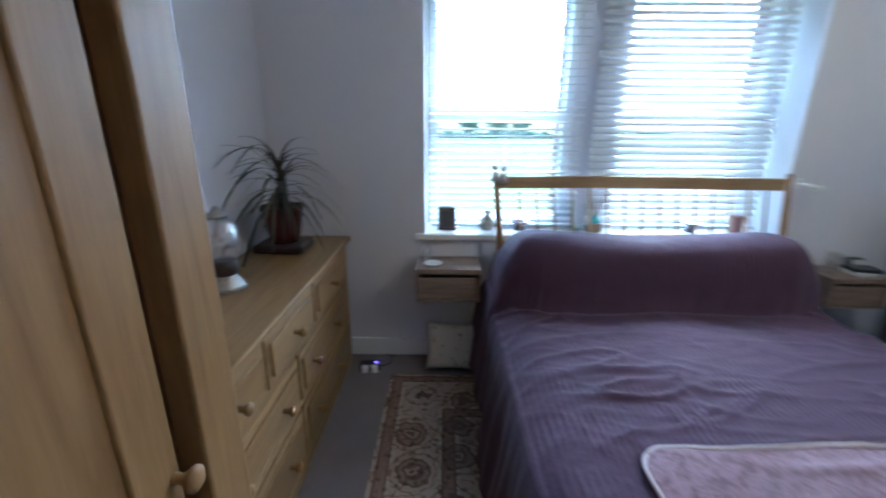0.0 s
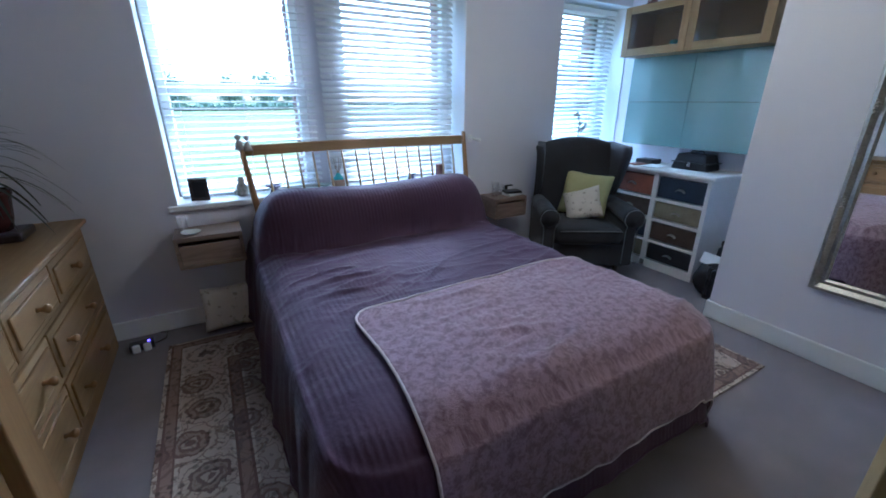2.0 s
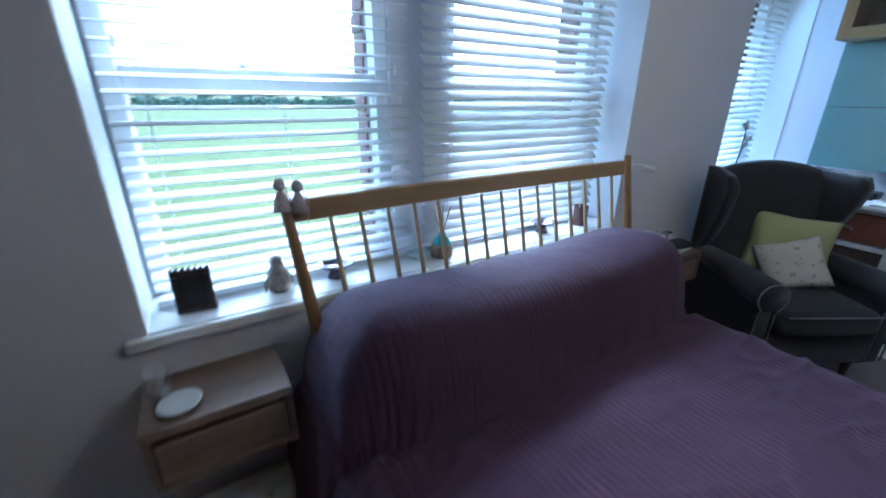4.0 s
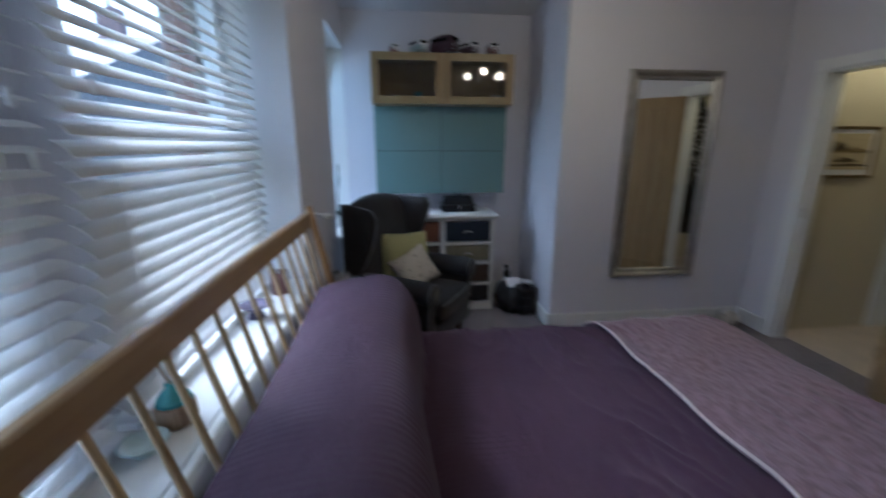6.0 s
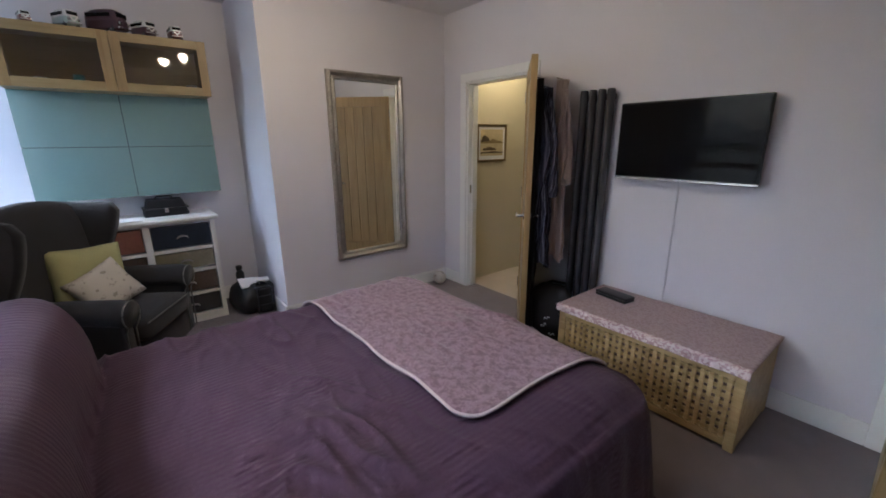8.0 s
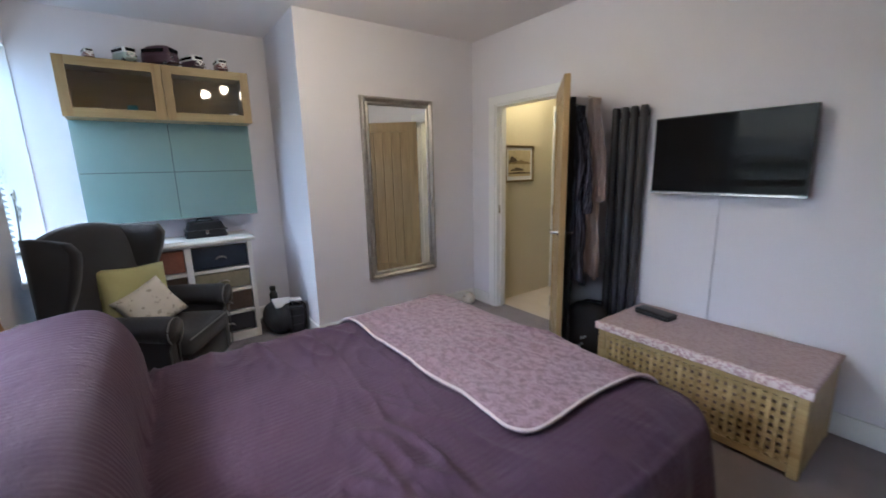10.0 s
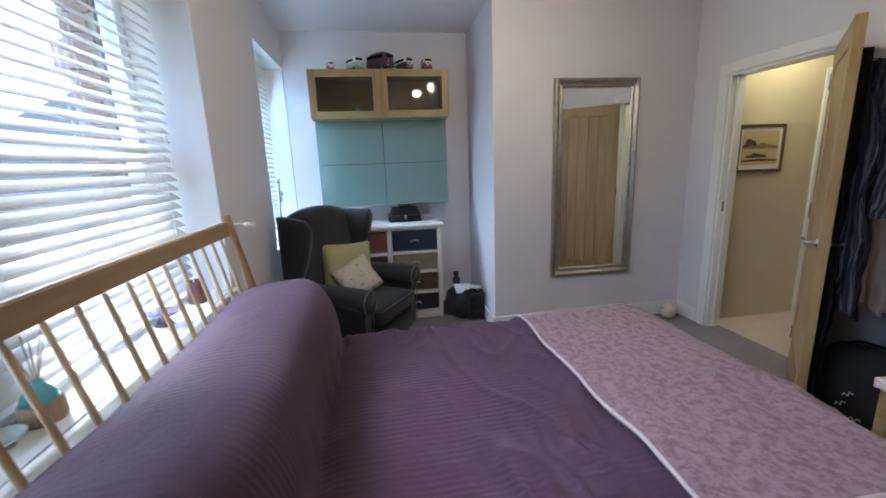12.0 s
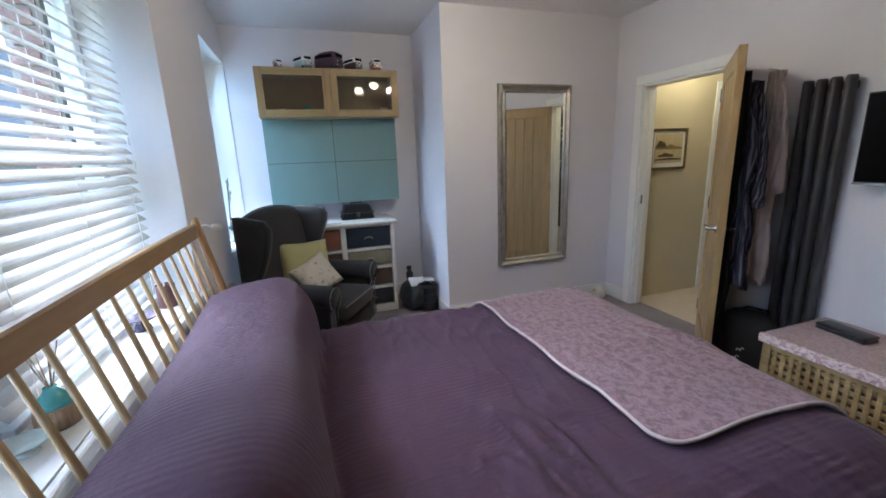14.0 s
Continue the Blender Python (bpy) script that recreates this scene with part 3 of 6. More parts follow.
def blind(x0, x1, z0, z1, tilt, label):
    y = 3.625
    b = thing("venetian_blind", pose((x0 + x1) / 2, y, z1), label, "blind", "white blinds at the windows")
    hw = (x1 - x0) / 2
    part("head_rail", B(-hw, hw, -0.028, 0.028, -0.045, -0.002, bevel=0.004), UPVC, b)
    n = int((z1 - 0.07 - z0) / 0.0425)
    s = bmesh.new()
    prof = [(-0.025, 0.0), (-0.0125, 0.003), (0.0, 0.004), (0.0125, 0.003), (0.025, 0.0)]
    rows = []
    for dz in (0.0, -0.0022):
        rows.append([[s.verts.new((sx * hw, yy, zz + dz)) for yy, zz in prof] for sx in (-1, 1)])
    for top in rows:
        for k in range(4):
            s.faces.new((top[0][k], top[1][k], top[1][k + 1], top[0][k + 1]))
    for e in (0, 1):
        for k in range(4):
            s.faces.new((rows[0][e][k], rows[0][e][k + 1], rows[1][e][k + 1], rows[1][e][k]))
    for k in (0, 4):
        s.faces.new((rows[0][0][k], rows[0][1][k], rows[1][1][k], rows[1][0][k]))
    me = mesh_of("slat", s, SLAT)
    rnd = random.Random(int(x0 * 100))
    for i in range(n):
        piece("slat", me, b, pose(0, 0, -0.075 - i * 0.0425, tilt + rnd.uniform(-1.6, 1.6), rnd.uniform(-0.12, 0.12), 0))
    zb = -0.075 - n * 0.0425
    part("bottom_rail", B(-hw, hw, -0.025, 0.025, zb - 0.012, zb + 0.008, bevel=0.004), SLAT, b)
    for fx in (-0.8, 0.0, 0.8):
        for dy in (-0.024, 0.024):
            part("ladder_cord", tube(bmesh.new(), [(fx * hw, dy, -0.04), (fx * hw, dy, zb)], 0.0009, 5), SLAT, b)
    for fx, drop in ((0.86, 0.70), (0.9, 0.80), (-0.88, 0.66)):
        c = part("pull_cord", tube(bmesh.new(), [(fx * hw, -0.032, -0.04), (fx * hw, -0.034, -drop)], 0.0011, 5), SLAT, b)
        part("cord_weight", lathe(bmesh.new(), [(0.003, 0), (0.006, -0.004), (0.005, -0.03), (0.002, -0.034)][::-1], 10, fx * hw, -0.034, -drop), UPVC, c, "small white cord weight")
    return b


blind(0.775, 1.70, 0.86, 2.29, 13, "white slatted venetian blind with the slats tilted open")
blind(1.765, 2.855, 0.86, 2.29, 41, "white slatted venetian blind with the slats half open")
blind(3.905, 4.765, 0.86, 2.29, 36, "narrow white slatted venetian blind in the alcove window")

# skirting boards and door linings
def skirting(name, x0, x1, y0, y1):
    bm = box(bmesh.new(), x0, x1, y0, y1, 0.0, 0.125, bevel=0.006)
    structure(name, bm, GLOSS, "glossy white painted skirting board along the wall")


skirting("baseboard_1", XW, XA, YN - 0.018, YN - 0.002)
skirting("baseboard_2", XM - 0.018, XM - 0.002, YS + 0.02, YEDGE + 0.016)
skirting("baseboard_3", XM, XA, YEDGE + 0.002, YEDGE + 0.018)
skirting("baseboard_4", 0.595, DX0 - 0.085, YS + 0.002, YS + 0.018)
skirting("baseboard_5", DX1 + 0.085, XM - 0.02, YS + 0.002, YS + 0.018)
skirting("baseboard_6", XA - 0.018, XA - 0.002, YEDGE + 0.02, YN - 0.02)


def door_lining(name, x0, x1):
    bm = bmesh.new()
    for y0, y1 in ((YS + 0.002, YS + 0.02), (YS - 0.14, YS - 0.122)):
        box(bm, x0 - 0.075, x0 + 0.005, y0, y1, 0, DZ - 0.005, bevel=0.006)
        box(bm, x1 - 0.005, x1 + 0.075, y0, y1, 0, DZ - 0.005, bevel=0.006)
        box(bm, x0 - 0.075, x1 + 0.075, y0, y1, DZ - 0.005, DZ + 0.07, bevel=0.006)
    box(bm, x0 - 0.003, x0 + 0.022, YS - 0.122, YS + 0.002, 0, DZ)
    box(bm, x1 - 0.022, x1 + 0.003, YS - 0.122, YS + 0.002, 0, DZ)
    box(bm, x0 + 0.022, x1 - 0.022, YS - 0.122, YS + 0.002, DZ - 0.022, DZ + 0.003)
    box(bm, x0 + 0.022, x0 + 0.034, YS - 0.08, YS - 0.05, 0, DZ - 0.022)
    box(bm, x1 - 0.034, x1 - 0.022, YS - 0.08, YS - 0.05, 0, DZ - 0.022)
    structure(name, bm, GLOSS, "glossy white painted door casing and lining")


door_lining("trim_1", DX0, DX1)
door_lining("trim_2", -0.12, 0.52)
solid("strike_plate", B(DX1 - 0.025, DX1 - 0.021, YS - 0.05, YS - 0.025, 0.97, 1.05), CHROME, "small steel strike plate set in the white door lining", "strike plate")


def lever(parent, x, y, z, side):
    h = part("door_handle", lathe(bmesh.new(), [(0.026, 0), (0.026, 0.006), (0.011, 0.009), (0.01, 0.045)], 20), CHROME, parent, "polished chrome lever handle on a round rose", True)
    h.matrix_local = pose(x, y, z, 90 if side < 0 else -90, 0, 0)
    part("lever", tube(bmesh.new(), [(0.0, 0, 0.045), (-0.03, 0, 0.05), (-0.12, 0, 0.05)] if side < 0 else [(0, 0, 0.045), (-0.03, 0, 0.05), (-0.12, 0, 0.05)], [0.009, 0.009, 0.008], 12), CHROME, h, "", True)


def oak_door(name, hx, hy, angle, width, label):
    """A ledged oak door; its leaf runs along local x from the hinges, its faces look along y."""
    d = thing(name, pose(hx, hy, 0.008, 0, 0, angle), label, "door", kind="structure")
    t, h = 0.020, 1.975
    part("stile", B(0.0, 0.10, -t, t, 0, h, bevel=0.003), OAK, d)
    part("stile", B(width - 0.10, width, -t, t, 0, h, bevel=0.003), OAK, d)
    for z0, z1 in ((0, 0.2), (h - 0.11, h)):
        part("rail", B(0.10, width - 0.10, -t, t, z0, z1, bevel=0.003), OAK, d)
    n = 5
    w = (width - 0.2) / n
    me = mesh_of("plank", B(-w / 2 + 0.001, w / 2 - 0.001, -t + 0.008, t - 0.008, 0, h - 0.31, bevel=0.003), OAK)
    for i in range(n):
        piece("plank", me, d, pose(0.10 + (i + 0.5) * w, 0, 0.2))
    for z in (0.2, 1.0, 1.75):
        part("hinge", tube(bmesh.new(), [(-0.004, -t - 0.002, z), (-0.004, -t - 0.002, z + 0.09)], 0.006, 10), CHROME, d)
    for s in (-1, 1):
        lever(d, width - 0.055, s * t, 0.965, s)
    return d


oak_door("door_1", DX0 + 0.026, YS + 0.005, 132.0, 0.755, "oak boarded door standing wide open with chrome lever handles")
oak_door("door_2", 0.515, YS + 0.026, 90, 0.62, "oak boarded door of the side room folded back open")

# hall beyond the doorway and the closed side room
bm = bmesh.new()
box(bm, 1.9, 3.66, -2.9, YS - 0.12, -0.12, 0.0)
structure("floor_hall", bm, HALL_CARPET, "cream carpet of the hall beyond the open door")
structure("wall_hall_east", B(3.66, 3.76, -2.9, YS - 0.142, 0, 2.45), HALL_WALL, "warmly lit cream hall wall that carries a framed picture")
structure("wall_hall_south", B(1.8, 3.76, -3.0, -2.9, 0, 2.45), HALL_WALL, "cream end wall of the hall")
structure("wall_hall_west", B(1.8, 1.9, -2.9, YS - 0.122, 0, 2.45), HALL_WALL, "cream side wall of the hall")
structure("ceiling_hall", B(1.8, 3.76, -3.0, YS - 0.122, 2.45, 2.55), CEIL, "white ceiling of the hall")
bm = bmesh.new()
for y0, y1, z0, z1 in ((-1.01, -0.93, 0, 2.06), (-1.85, -1.77, 0, 2.06), (-1.77, -1.01, 1.985, 2.06)):
    box(bm, 3.642, 3.658, y0, y1, z0, z1, bevel=0.005)
box(bm, 3.65, 3.658, -1.77, -1.01, 0, 1.985)
structure("trim_hall", bm, GLOSS, "glossy white door casing in the hall wall")
bm = bmesh.new()
for x0, x1, y0, y1 in ((-0.3, 0.62, -1.5, -1.4), (-0.3, -0.2, -1.4, -0.09), (0.56, 0.66, -1.4, -0.092)):
    box(bm, x0, x1, y0, y1, 0, 2.45)
box(bm, -0.3, 0.66, -1.5, -0.092, 2.45, 2.55)
structure("wall_side_room", bm, WALL, "white painted walls of the small side room")
structure("floor_side_room", B(-0.3, 0.66, -1.5, YS - 0.12, -0.12, 0.0), CARPET, "grey carpet of the small side room")

pic = thing("framed_picture", pose(3.657, -0.395, 1.26), "landscape print in a thin gilt frame on the hall wall", "picture")
for a in ((-0.215, 0.215, 0, 0.022), (-0.215, 0.215, 0.353, 0.375)):
    part("frame_rail", B(-0.02, 0, a[0], a[1], a[2], a[3], bevel=0.003), BRASS, pic)
for a in ((-0.215, -0.193), (0.193, 0.215)):
    part("frame_stile", B(-0.02, 0, a[0], a[1], 0.022, 0.353, bevel=0.003), BRASS, pic)
part("mount", B(-0.008, -0.001, -0.193, 0.193, 0.022, 0.353), PAPER, pic, "white card mount")
part("print", B(-0.011, -0.0085, -0.165, 0.165, 0.06, 0.325), CANVAS, pic, "painted landscape with a pond and dark trees")

def daub(name, y0, y1, z, swell, material, seed):
    """A flat painted shape with an uneven upper edge."""
    bm = bmesh.new()
    grid(bm, lambda u, v: Vector((-0.0118, y0 + (y1 - y0) * u, z + v * (0.012 + swell * math.sin(math.pi * u) * (0.6 + 0.6 * noise.noise((5 * u, seed, 0.3)))))), 24, 2)
    part(name, bm, material, pic)


daub("far_bank", -0.165, 0.165, 0.185, 0.035, OCHRE, 1.0)
daub("headland", 0.03, 0.165, 0.20, 0.095, UMBER, 4.0)
daub("boat", -0.06, 0.13, 0.115, 0.045, UMBER, 7.0)
daub("shore", -0.165, 0.165, 0.085, 0.012, UMBER, 9.0)

hl = thing("hall_lamp", pose(3.3, -0.5, 2.45), "small glowing ceiling lamp of the hall", "lamp")
part("rose", lathe(bmesh.new(), [(0.05, -0.02), (0.055, 0.0)], 20), GLOSS, hl)
part("bulb", lathe(bmesh.new(), [(0.012, -0.10), (0.03, -0.08), (0.03, -0.06), (0.012, -0.02)], 16), BULB, hl, "lit warm bulb", True)
point_light("hall_lamp_light", 3.3, -0.5, 2.28, 1.35, (1.0, 0.72, 0.36))

# ceiling lamp with bulbs on arms
cl = thing("ceiling_lamp", pose(2.55, 1.9, ZC), "ceiling lamp with three lit bulbs on curved chrome arms", "lamp")
part("rose", lathe(bmesh.new(), [(0.03, -0.05), (0.06, -0.02), (0.065, -0.002)], 24), CHROME, cl, "", True)
part("stem", tube(bmesh.new(), [(0, 0, -0.03), (0, 0, -0.31)], 0.008, 10), CHROME, cl)
part("hub", lathe(bmesh.new(), [(0.01, -0.36), (0.035, -0.34), (0.035, -0.30), (0.01, -0.28)], 20), CHROME, cl, "", True)
for k in range(3):
    a = math.radians(120 * k + 10)
    c, s = math.cos(a), math.sin(a)
    arm = part("arm", tube(bmesh.new(), [(0.03 * c, 0.03 * s, -0.32), (0.1 * c, 0.1 * s, -0.345), (0.17 * c, 0.17 * s, -0.34), (0.2 * c, 0.2 * s, -0.31)], 0.006, 8), CHROME, cl, "", True)
    part("bulb", lathe(bmesh.new(), [(0.009, -0.31), (0.013, -0.30), (0.022, -0.278), (0.024, -0.26), (0.017, -0.243), (0.005, -0.235)], 16, 0.2 * c, 0.2 * s), BULB, arm, "lit warm bulb", True)
    point_light("ceiling_lamp_light", 2.55 + 0.25 * c, 1.9 + 0.25 * s, ZC - 0.27, 1.15, (1.0, 0.70, 0.40))

# ---- outside ----
structure("ground", B(-300, 400, YO + 0.2, 900, -2.75, -2.6), GRASS, "bright green lawn outside the windows")
bm = bmesh.new()
for x0, x1, z0, z1 in ((-3, 0.80, -2.6, 4.5), (1.62, 1.97, 0.5, 2.8), (2.83, 3.94, -2.6, 4.5), (4.68, 8, -2.6, 4.5), (0.80, 2.83, -2.6, 0.72), (0.80, 2.83, 2.29, 4.5), (3.94, 4.68, -2.6, 0.72), (3.94, 4.68, 2.29, 4.5)):
    box(bm, x0, x1, YN + 0.36, YO, z0, z1)
house_wall = structure("wall_outside", bm, MORTAR, "red brick outer leaf of the house wall")
bmh = mesh_of("brick_end", B(-0.006, 0.006, -0.051, 0.051, 0, 0.065, bevel=0.003, segs=1), BRICK)
for xe in (0.806, 1.614, 1.976, 2.824, 3.946, 4.674):
    for i in range(20):
        piece("brick", bmh, house_wall, pose(xe, YN + 0.36 + 0.06 + 0.02 * (i % 2), 0.75 + i * 0.075))


def house(name, x, y, w, d, h, ridge, rz, label):
    o = thing(name, pose(x, y, -2.6, 0, 0, rz), label, "house")
    part("wall", B(-w / 2, w / 2, -d / 2, d / 2, 0, h), GLARE_BRICK, o)
    bm = bmesh.new()
    a = [bm.verts.new(v) for v in ((-w / 2 - 0.3, -d / 2 - 0.4, h - 0.1), (w / 2 + 0.3, -d / 2 - 0.4, h - 0.1), (w / 2 + 0.3, 0, ridge), (-w / 2 - 0.3, 0, ridge), (-w / 2 - 0.3, d / 2 + 0.4, h - 0.1), (w / 2 + 0.3, d / 2 + 0.4, h - 0.1))]
    bm.faces.new((a[0], a[1], a[2], a[3]))
    bm.faces.new((a[3], a[2], a[5], a[4]))
    bm.faces.new((a[0], a[3], a[4]))
    bm.faces.new((a[1], a[5], a[2]))
    bm.faces.new((a[0], a[4], a[5], a[1]))
    part("roof", bm, ROOF, o, "grey slate pitched roof")
    for fx in (-0.28, 0.28):
        for z in (0.9, 3.3):
            if z + 1.2 < h:
                wd = part("window", B(fx * w - 0.6, fx * w + 0.6, -d / 2 - 0.04, -d / 2 + 0.02, z, z + 1.2), UPVC, o, "white framed window")
                for s in (-1, 1):
                    part("pane", B(fx * w + s * 0.29 - 0.24, fx * w + s * 0.29 + 0.24, -d / 2 - 0.05, -d / 2 - 0.042, z + 0.08, z + 1.12), ROOF, wd)
    ch = part("chimney", B(-0.4, 0.4, -0.3, 0.3, ridge - 0.8, ridge + 0.9), BRICK, o, "brick chimney stack")
    part("chimney_pot", lathe(bmesh.new(), [(0.13, 0), (0.1, 0.4)], 12, 0, 0, ridge + 0.9), BRICK, ch)
    return o


house("brick_house", 18.6, 13.5, 3, 16.2, 4.4, 8.0, -90, "neighbouring two-storey red brick house with a slate roof")


def tree(x, y, h, seed, label):
    rnd = random.Random(seed)
    t = thing("tree", pose(x, y, -2.6), label, "tree", "distant trees beyond the lawn")
    bm = bmesh.new()
    tube(bm, [(0, 0, 0), (0.1, 0, h * 0.3), (0, 0.1, h * 0.75)], [h * 0.04, h * 0.03, h * 0.01], 8)
    for k in range(7):
        a = rnd.uniform(0, 6.28)
        z = h * rnd.uniform(0.3, 0.6)
        tube(bm, [(0, 0, z), (h * 0.15 * math.cos(a), h * 0.15 * math.sin(a), z + h * 0.15), (h * 0.26 * math.cos(a), h * 0.26 * math.sin(a), z + h * 0.25)], [h * 0.015, h * 0.01, h * 0.004], 6)
    part("trunk", bm, TRUNK, t, "", True)
    vs, fs = [], []
    for k in range(1500):
        a, b = rnd.uniform(0, 6.28), rnd.uniform(-1, 1)
        r = h * 0.40 * rnd.uniform(0.45, 1.0) * (1 + 0.3 * math.sin(3 * a + 4 * b + seed))
        c = Vector((r * math.cos(a) * math.sqrt(1 - b * b), r * math.sin(a) * math.sqrt(1 - b * b), h * 0.56 + r * b * 1.05))
        s = h * 0.028
        q = Euler((rnd.uniform(0, 3), rnd.uniform(0, 3), rnd.uniform(0, 3))).to_matrix()
        i0 = len(vs)
        vs += [tuple(c + q @ Vector(v)) for v in ((-s, -s, 0), (s, -s, 0), (s * 0.7, s, 0.3 * s), (-s, s * 0.8, 0))]
        fs.append((i0, i0 + 1, i0 + 2, i0 + 3))
    me = bpy.data.meshes.new("crown")
    me.from_pydata(vs, [], fs)
    me.materials.append(HAZY_FOLIAGE)
    piece("crown", me, t, Matrix())
    return t


tree(30, 230, 17, 1, "leafy green tree far off beyond the lawn")
tree(46, 250, 15, 2, "leafy green tree far off beyond the lawn")
tree(-9, 240, 15, 3, "leafy green tree far off beyond the lawn")
tree(70, 220, 15, 4, "leafy green tree far off beyond the lawn")
tree(14, 230, 14.5, 5, "leafy green tree far off beyond the lawn")


vs, fs = [], []
rnd = random.Random(21)
for k in range(5200):
    x = rnd.uniform(-150, 190)
    top = 2.5 + 1.6 * noise.noise((x * 0.045, 2.0, 0.0)) + 1.4 * noise.noise((x * 0.19, 5.0, 0.0))
    c = Vector((x, 205 + rnd.uniform(-3, 3), -2.6 + max(0.6, top) * rnd.uniform(0.05, 1.0)))
    q = Euler((rnd.uniform(0, 3), rnd.uniform(0, 3), rnd.uniform(0, 3))).to_matrix()
    sz = rnd.uniform(0.35, 0.8)
    i0 = len(vs)
    vs += [tuple(c + q @ Vector(p)) for p in ((-sz, -sz, 0), (sz, -sz, 0), (sz * 0.7, sz, 0.3 * sz), (-sz, sz * 0.8, 0))]
    fs.append((i0, i0 + 1, i0 + 2, i0 + 3))
me = bpy.data.meshes.new("far_hedge")
me.from_pydata(vs, [], fs)
me.materials.append(HAZY_FOLIAGE)
tagged(new("far_hedge", me), "low grey-green hedge line far beyond the lawn", "hedge", kind="stuff")


# ---- bed ----
BX0, BX1, BY0, BY1, BZ = 1.135, 2.80, 1.23, 3.325, 0.595


def bed_top(x, y):
    """Height of the made bed: mattress, soft wrinkles and the bolster of pillows under the spread."""
    n1 = noise.noise((x * 2.0, y * 2.2, 1.7))
    n2 = noise.noise((x * 5.0 + 0.8 * y, y * 5.0, 4.2))
    patch = min(1.0, max(0.12, 0.5 + 1.7 * noise.noise((x * 1.5, y * 1.4, 6.4))))
    c1 = abs(noise.noise((x * 1.5 + 0.7 * y, y * 5.2 - 1.1 * x, 9.1)))
    c2 = abs(noise.noise((x * 3.0 - 0.8 * y, y * 9.0 + 1.5 * x, 5.3)))
    middle = math.exp(-((x - 1.52) / 0.38) ** 2 - ((y - 2.30) / 0.28) ** 2)
    bend = 0.5 * noise.noise((x * 2.4, y * 1.6, 3.9))
    p1 = 1 - abs(noise.noise((x * 2.1 + bend, y * 7.5 - 1.6 * x + bend, 12.7))) / 0.32
    p2 = 1 - abs(noise.noise((x * 4.6 - bend, y * 15.0 + 2.0 * x, 8.8))) / 0.3
    pucker = middle * (0.021 * max(0.0, p1) ** 2 + 0.006 * max(0.0, p2) ** 2)
    flat = BZ + 0.008 * n1 + 0.004 * n2 + pucker + patch * (0.019 * max(0.0, 1 - c1 / 0.20) ** 1.8 + 0.011 * max(0.0, 1 - c2 / 0.2) ** 1.5)
    ux = min(max((x - BX0) / (BX1 - BX0), 0), 1)
    end = min(1.0, max(0.0, min(ux, 1 - ux)) / 0.13)
    e = math.sqrt(max(0.0, 1 - (1 - end) ** 2)) * 0.86 + 0.14
    front = 2.90 + 0.012 * math.sin(7 * x) + 0.05 * (1 - end)
    crest = 3.09
    h = 0.325 + 0.012 * math.sin(5 * x + 1) + 0.006 * n2
    if y > front:
        flat = BZ + 0.006 * n1 + 0.004 * n2
    if y <= front:
        d = front - y
        return flat - 0.016 * math.exp(-((d - 0.01) / 0.03) ** 2)
    if y < crest:
        k = (crest - y) / (crest - front)
        return flat + e * h * max(0.0, 1 - k ** 2.6) ** 0.42
    k = min(1.0, (y - crest) / 0.25)
    return flat + e * h * (1 - 0.16 * k ** 2)


def drape(a, b, lift=0.0, folds=1.0):
    """Cloth laid on the bed: a across, b along; what reaches over an edge hangs down."""
    r = 0.17
    cx, cy = min(max(a, BX0 + r), BX1 - r), max(b, BY0 + r)
    va, vb = a - cx, b - cy
    q = math.hypot(va, vb)
    d = max(0.0, q - r)
    x, y = (cx + va / q * r, cy + vb / q * r) if d > 0 else (a, b)
    sx = -1 if va < 0 else 1
    ea, eb = (abs(va) / q * d, max(0.0, -vb) / q * d) if d > 0 else (0.0, 0.0)
    z = bed_top(x, y)
    if d <= 0:
        edge = r - q
        z -= 0.05 * max(0.0, 1 - edge / 0.16) ** 2.2
        return Vector((x, y, z + lift))
    z -= 0.05
    nx, ny = sx * ea / d, -eb / d
    per = (y if ea > eb else x) * 1.0 + math.atan2(eb, ea) * 0.3
    folds = min(folds, 1 - 0.7 * eb / d)
    fold = folds * (0.05 * noise.noise((per * 5.0, d * 0.8, 3.3)) + 0.022 * noise.noise((per * 13.0, d, 7.7))) * min(1, d / 0.3)
    out = 0.035 * (1 - math.exp(-d / 0.04)) + (0.10 + 0.08 * eb / d) * d + fold
    over = max(0.0, z - BZ)
    drop = max(0.0, d - 0.02)
    return Vector((x + nx * (out + lift), y + ny * (out + lift), max(0.02, z - drop * (1.02 if ea > 0 else 0.95) - over * min(1, d / 0.2) * 0.9)))


HX0, HX1, HYT, HYB = 1.157, 2.845, 3.415, 3.345
bed = thing("double_bed", pose(2.0, 2.3, 0), "pine double bed with a tall spindle headboard", "bed")


def rel(o):
    """Meshes of the bed are laid out in room coordinates; bring them under the thing."""
    o.matrix_parent_inverse = bed.matrix_world.inverted()
    return o


def hb_y(z):
    k = min(1.0, max(0.0, (1.2 - z) / 0.5))
    return HYT - 0.105 * k


bm = bmesh.new()
nseg = 24
sec = []
for i in range(nseg + 1):
    u = i / nseg
    x = HX0 + 0.02 + (HX1 - HX0 - 0.04) * u
    z0, z1 = 1.119 + 0.008 * math.sin(math.pi * u), 1.188 + 0.006 * math.sin(math.pi * u)
    sec.append([bm.verts.new((x, HYT + dy, z)) for dy, z in ((-0.014, z0), (-0.014, z1 - 0.006), (-0.008, z1), (0.008, z1), (0.014, z1 - 0.006), (0.014, z0))])
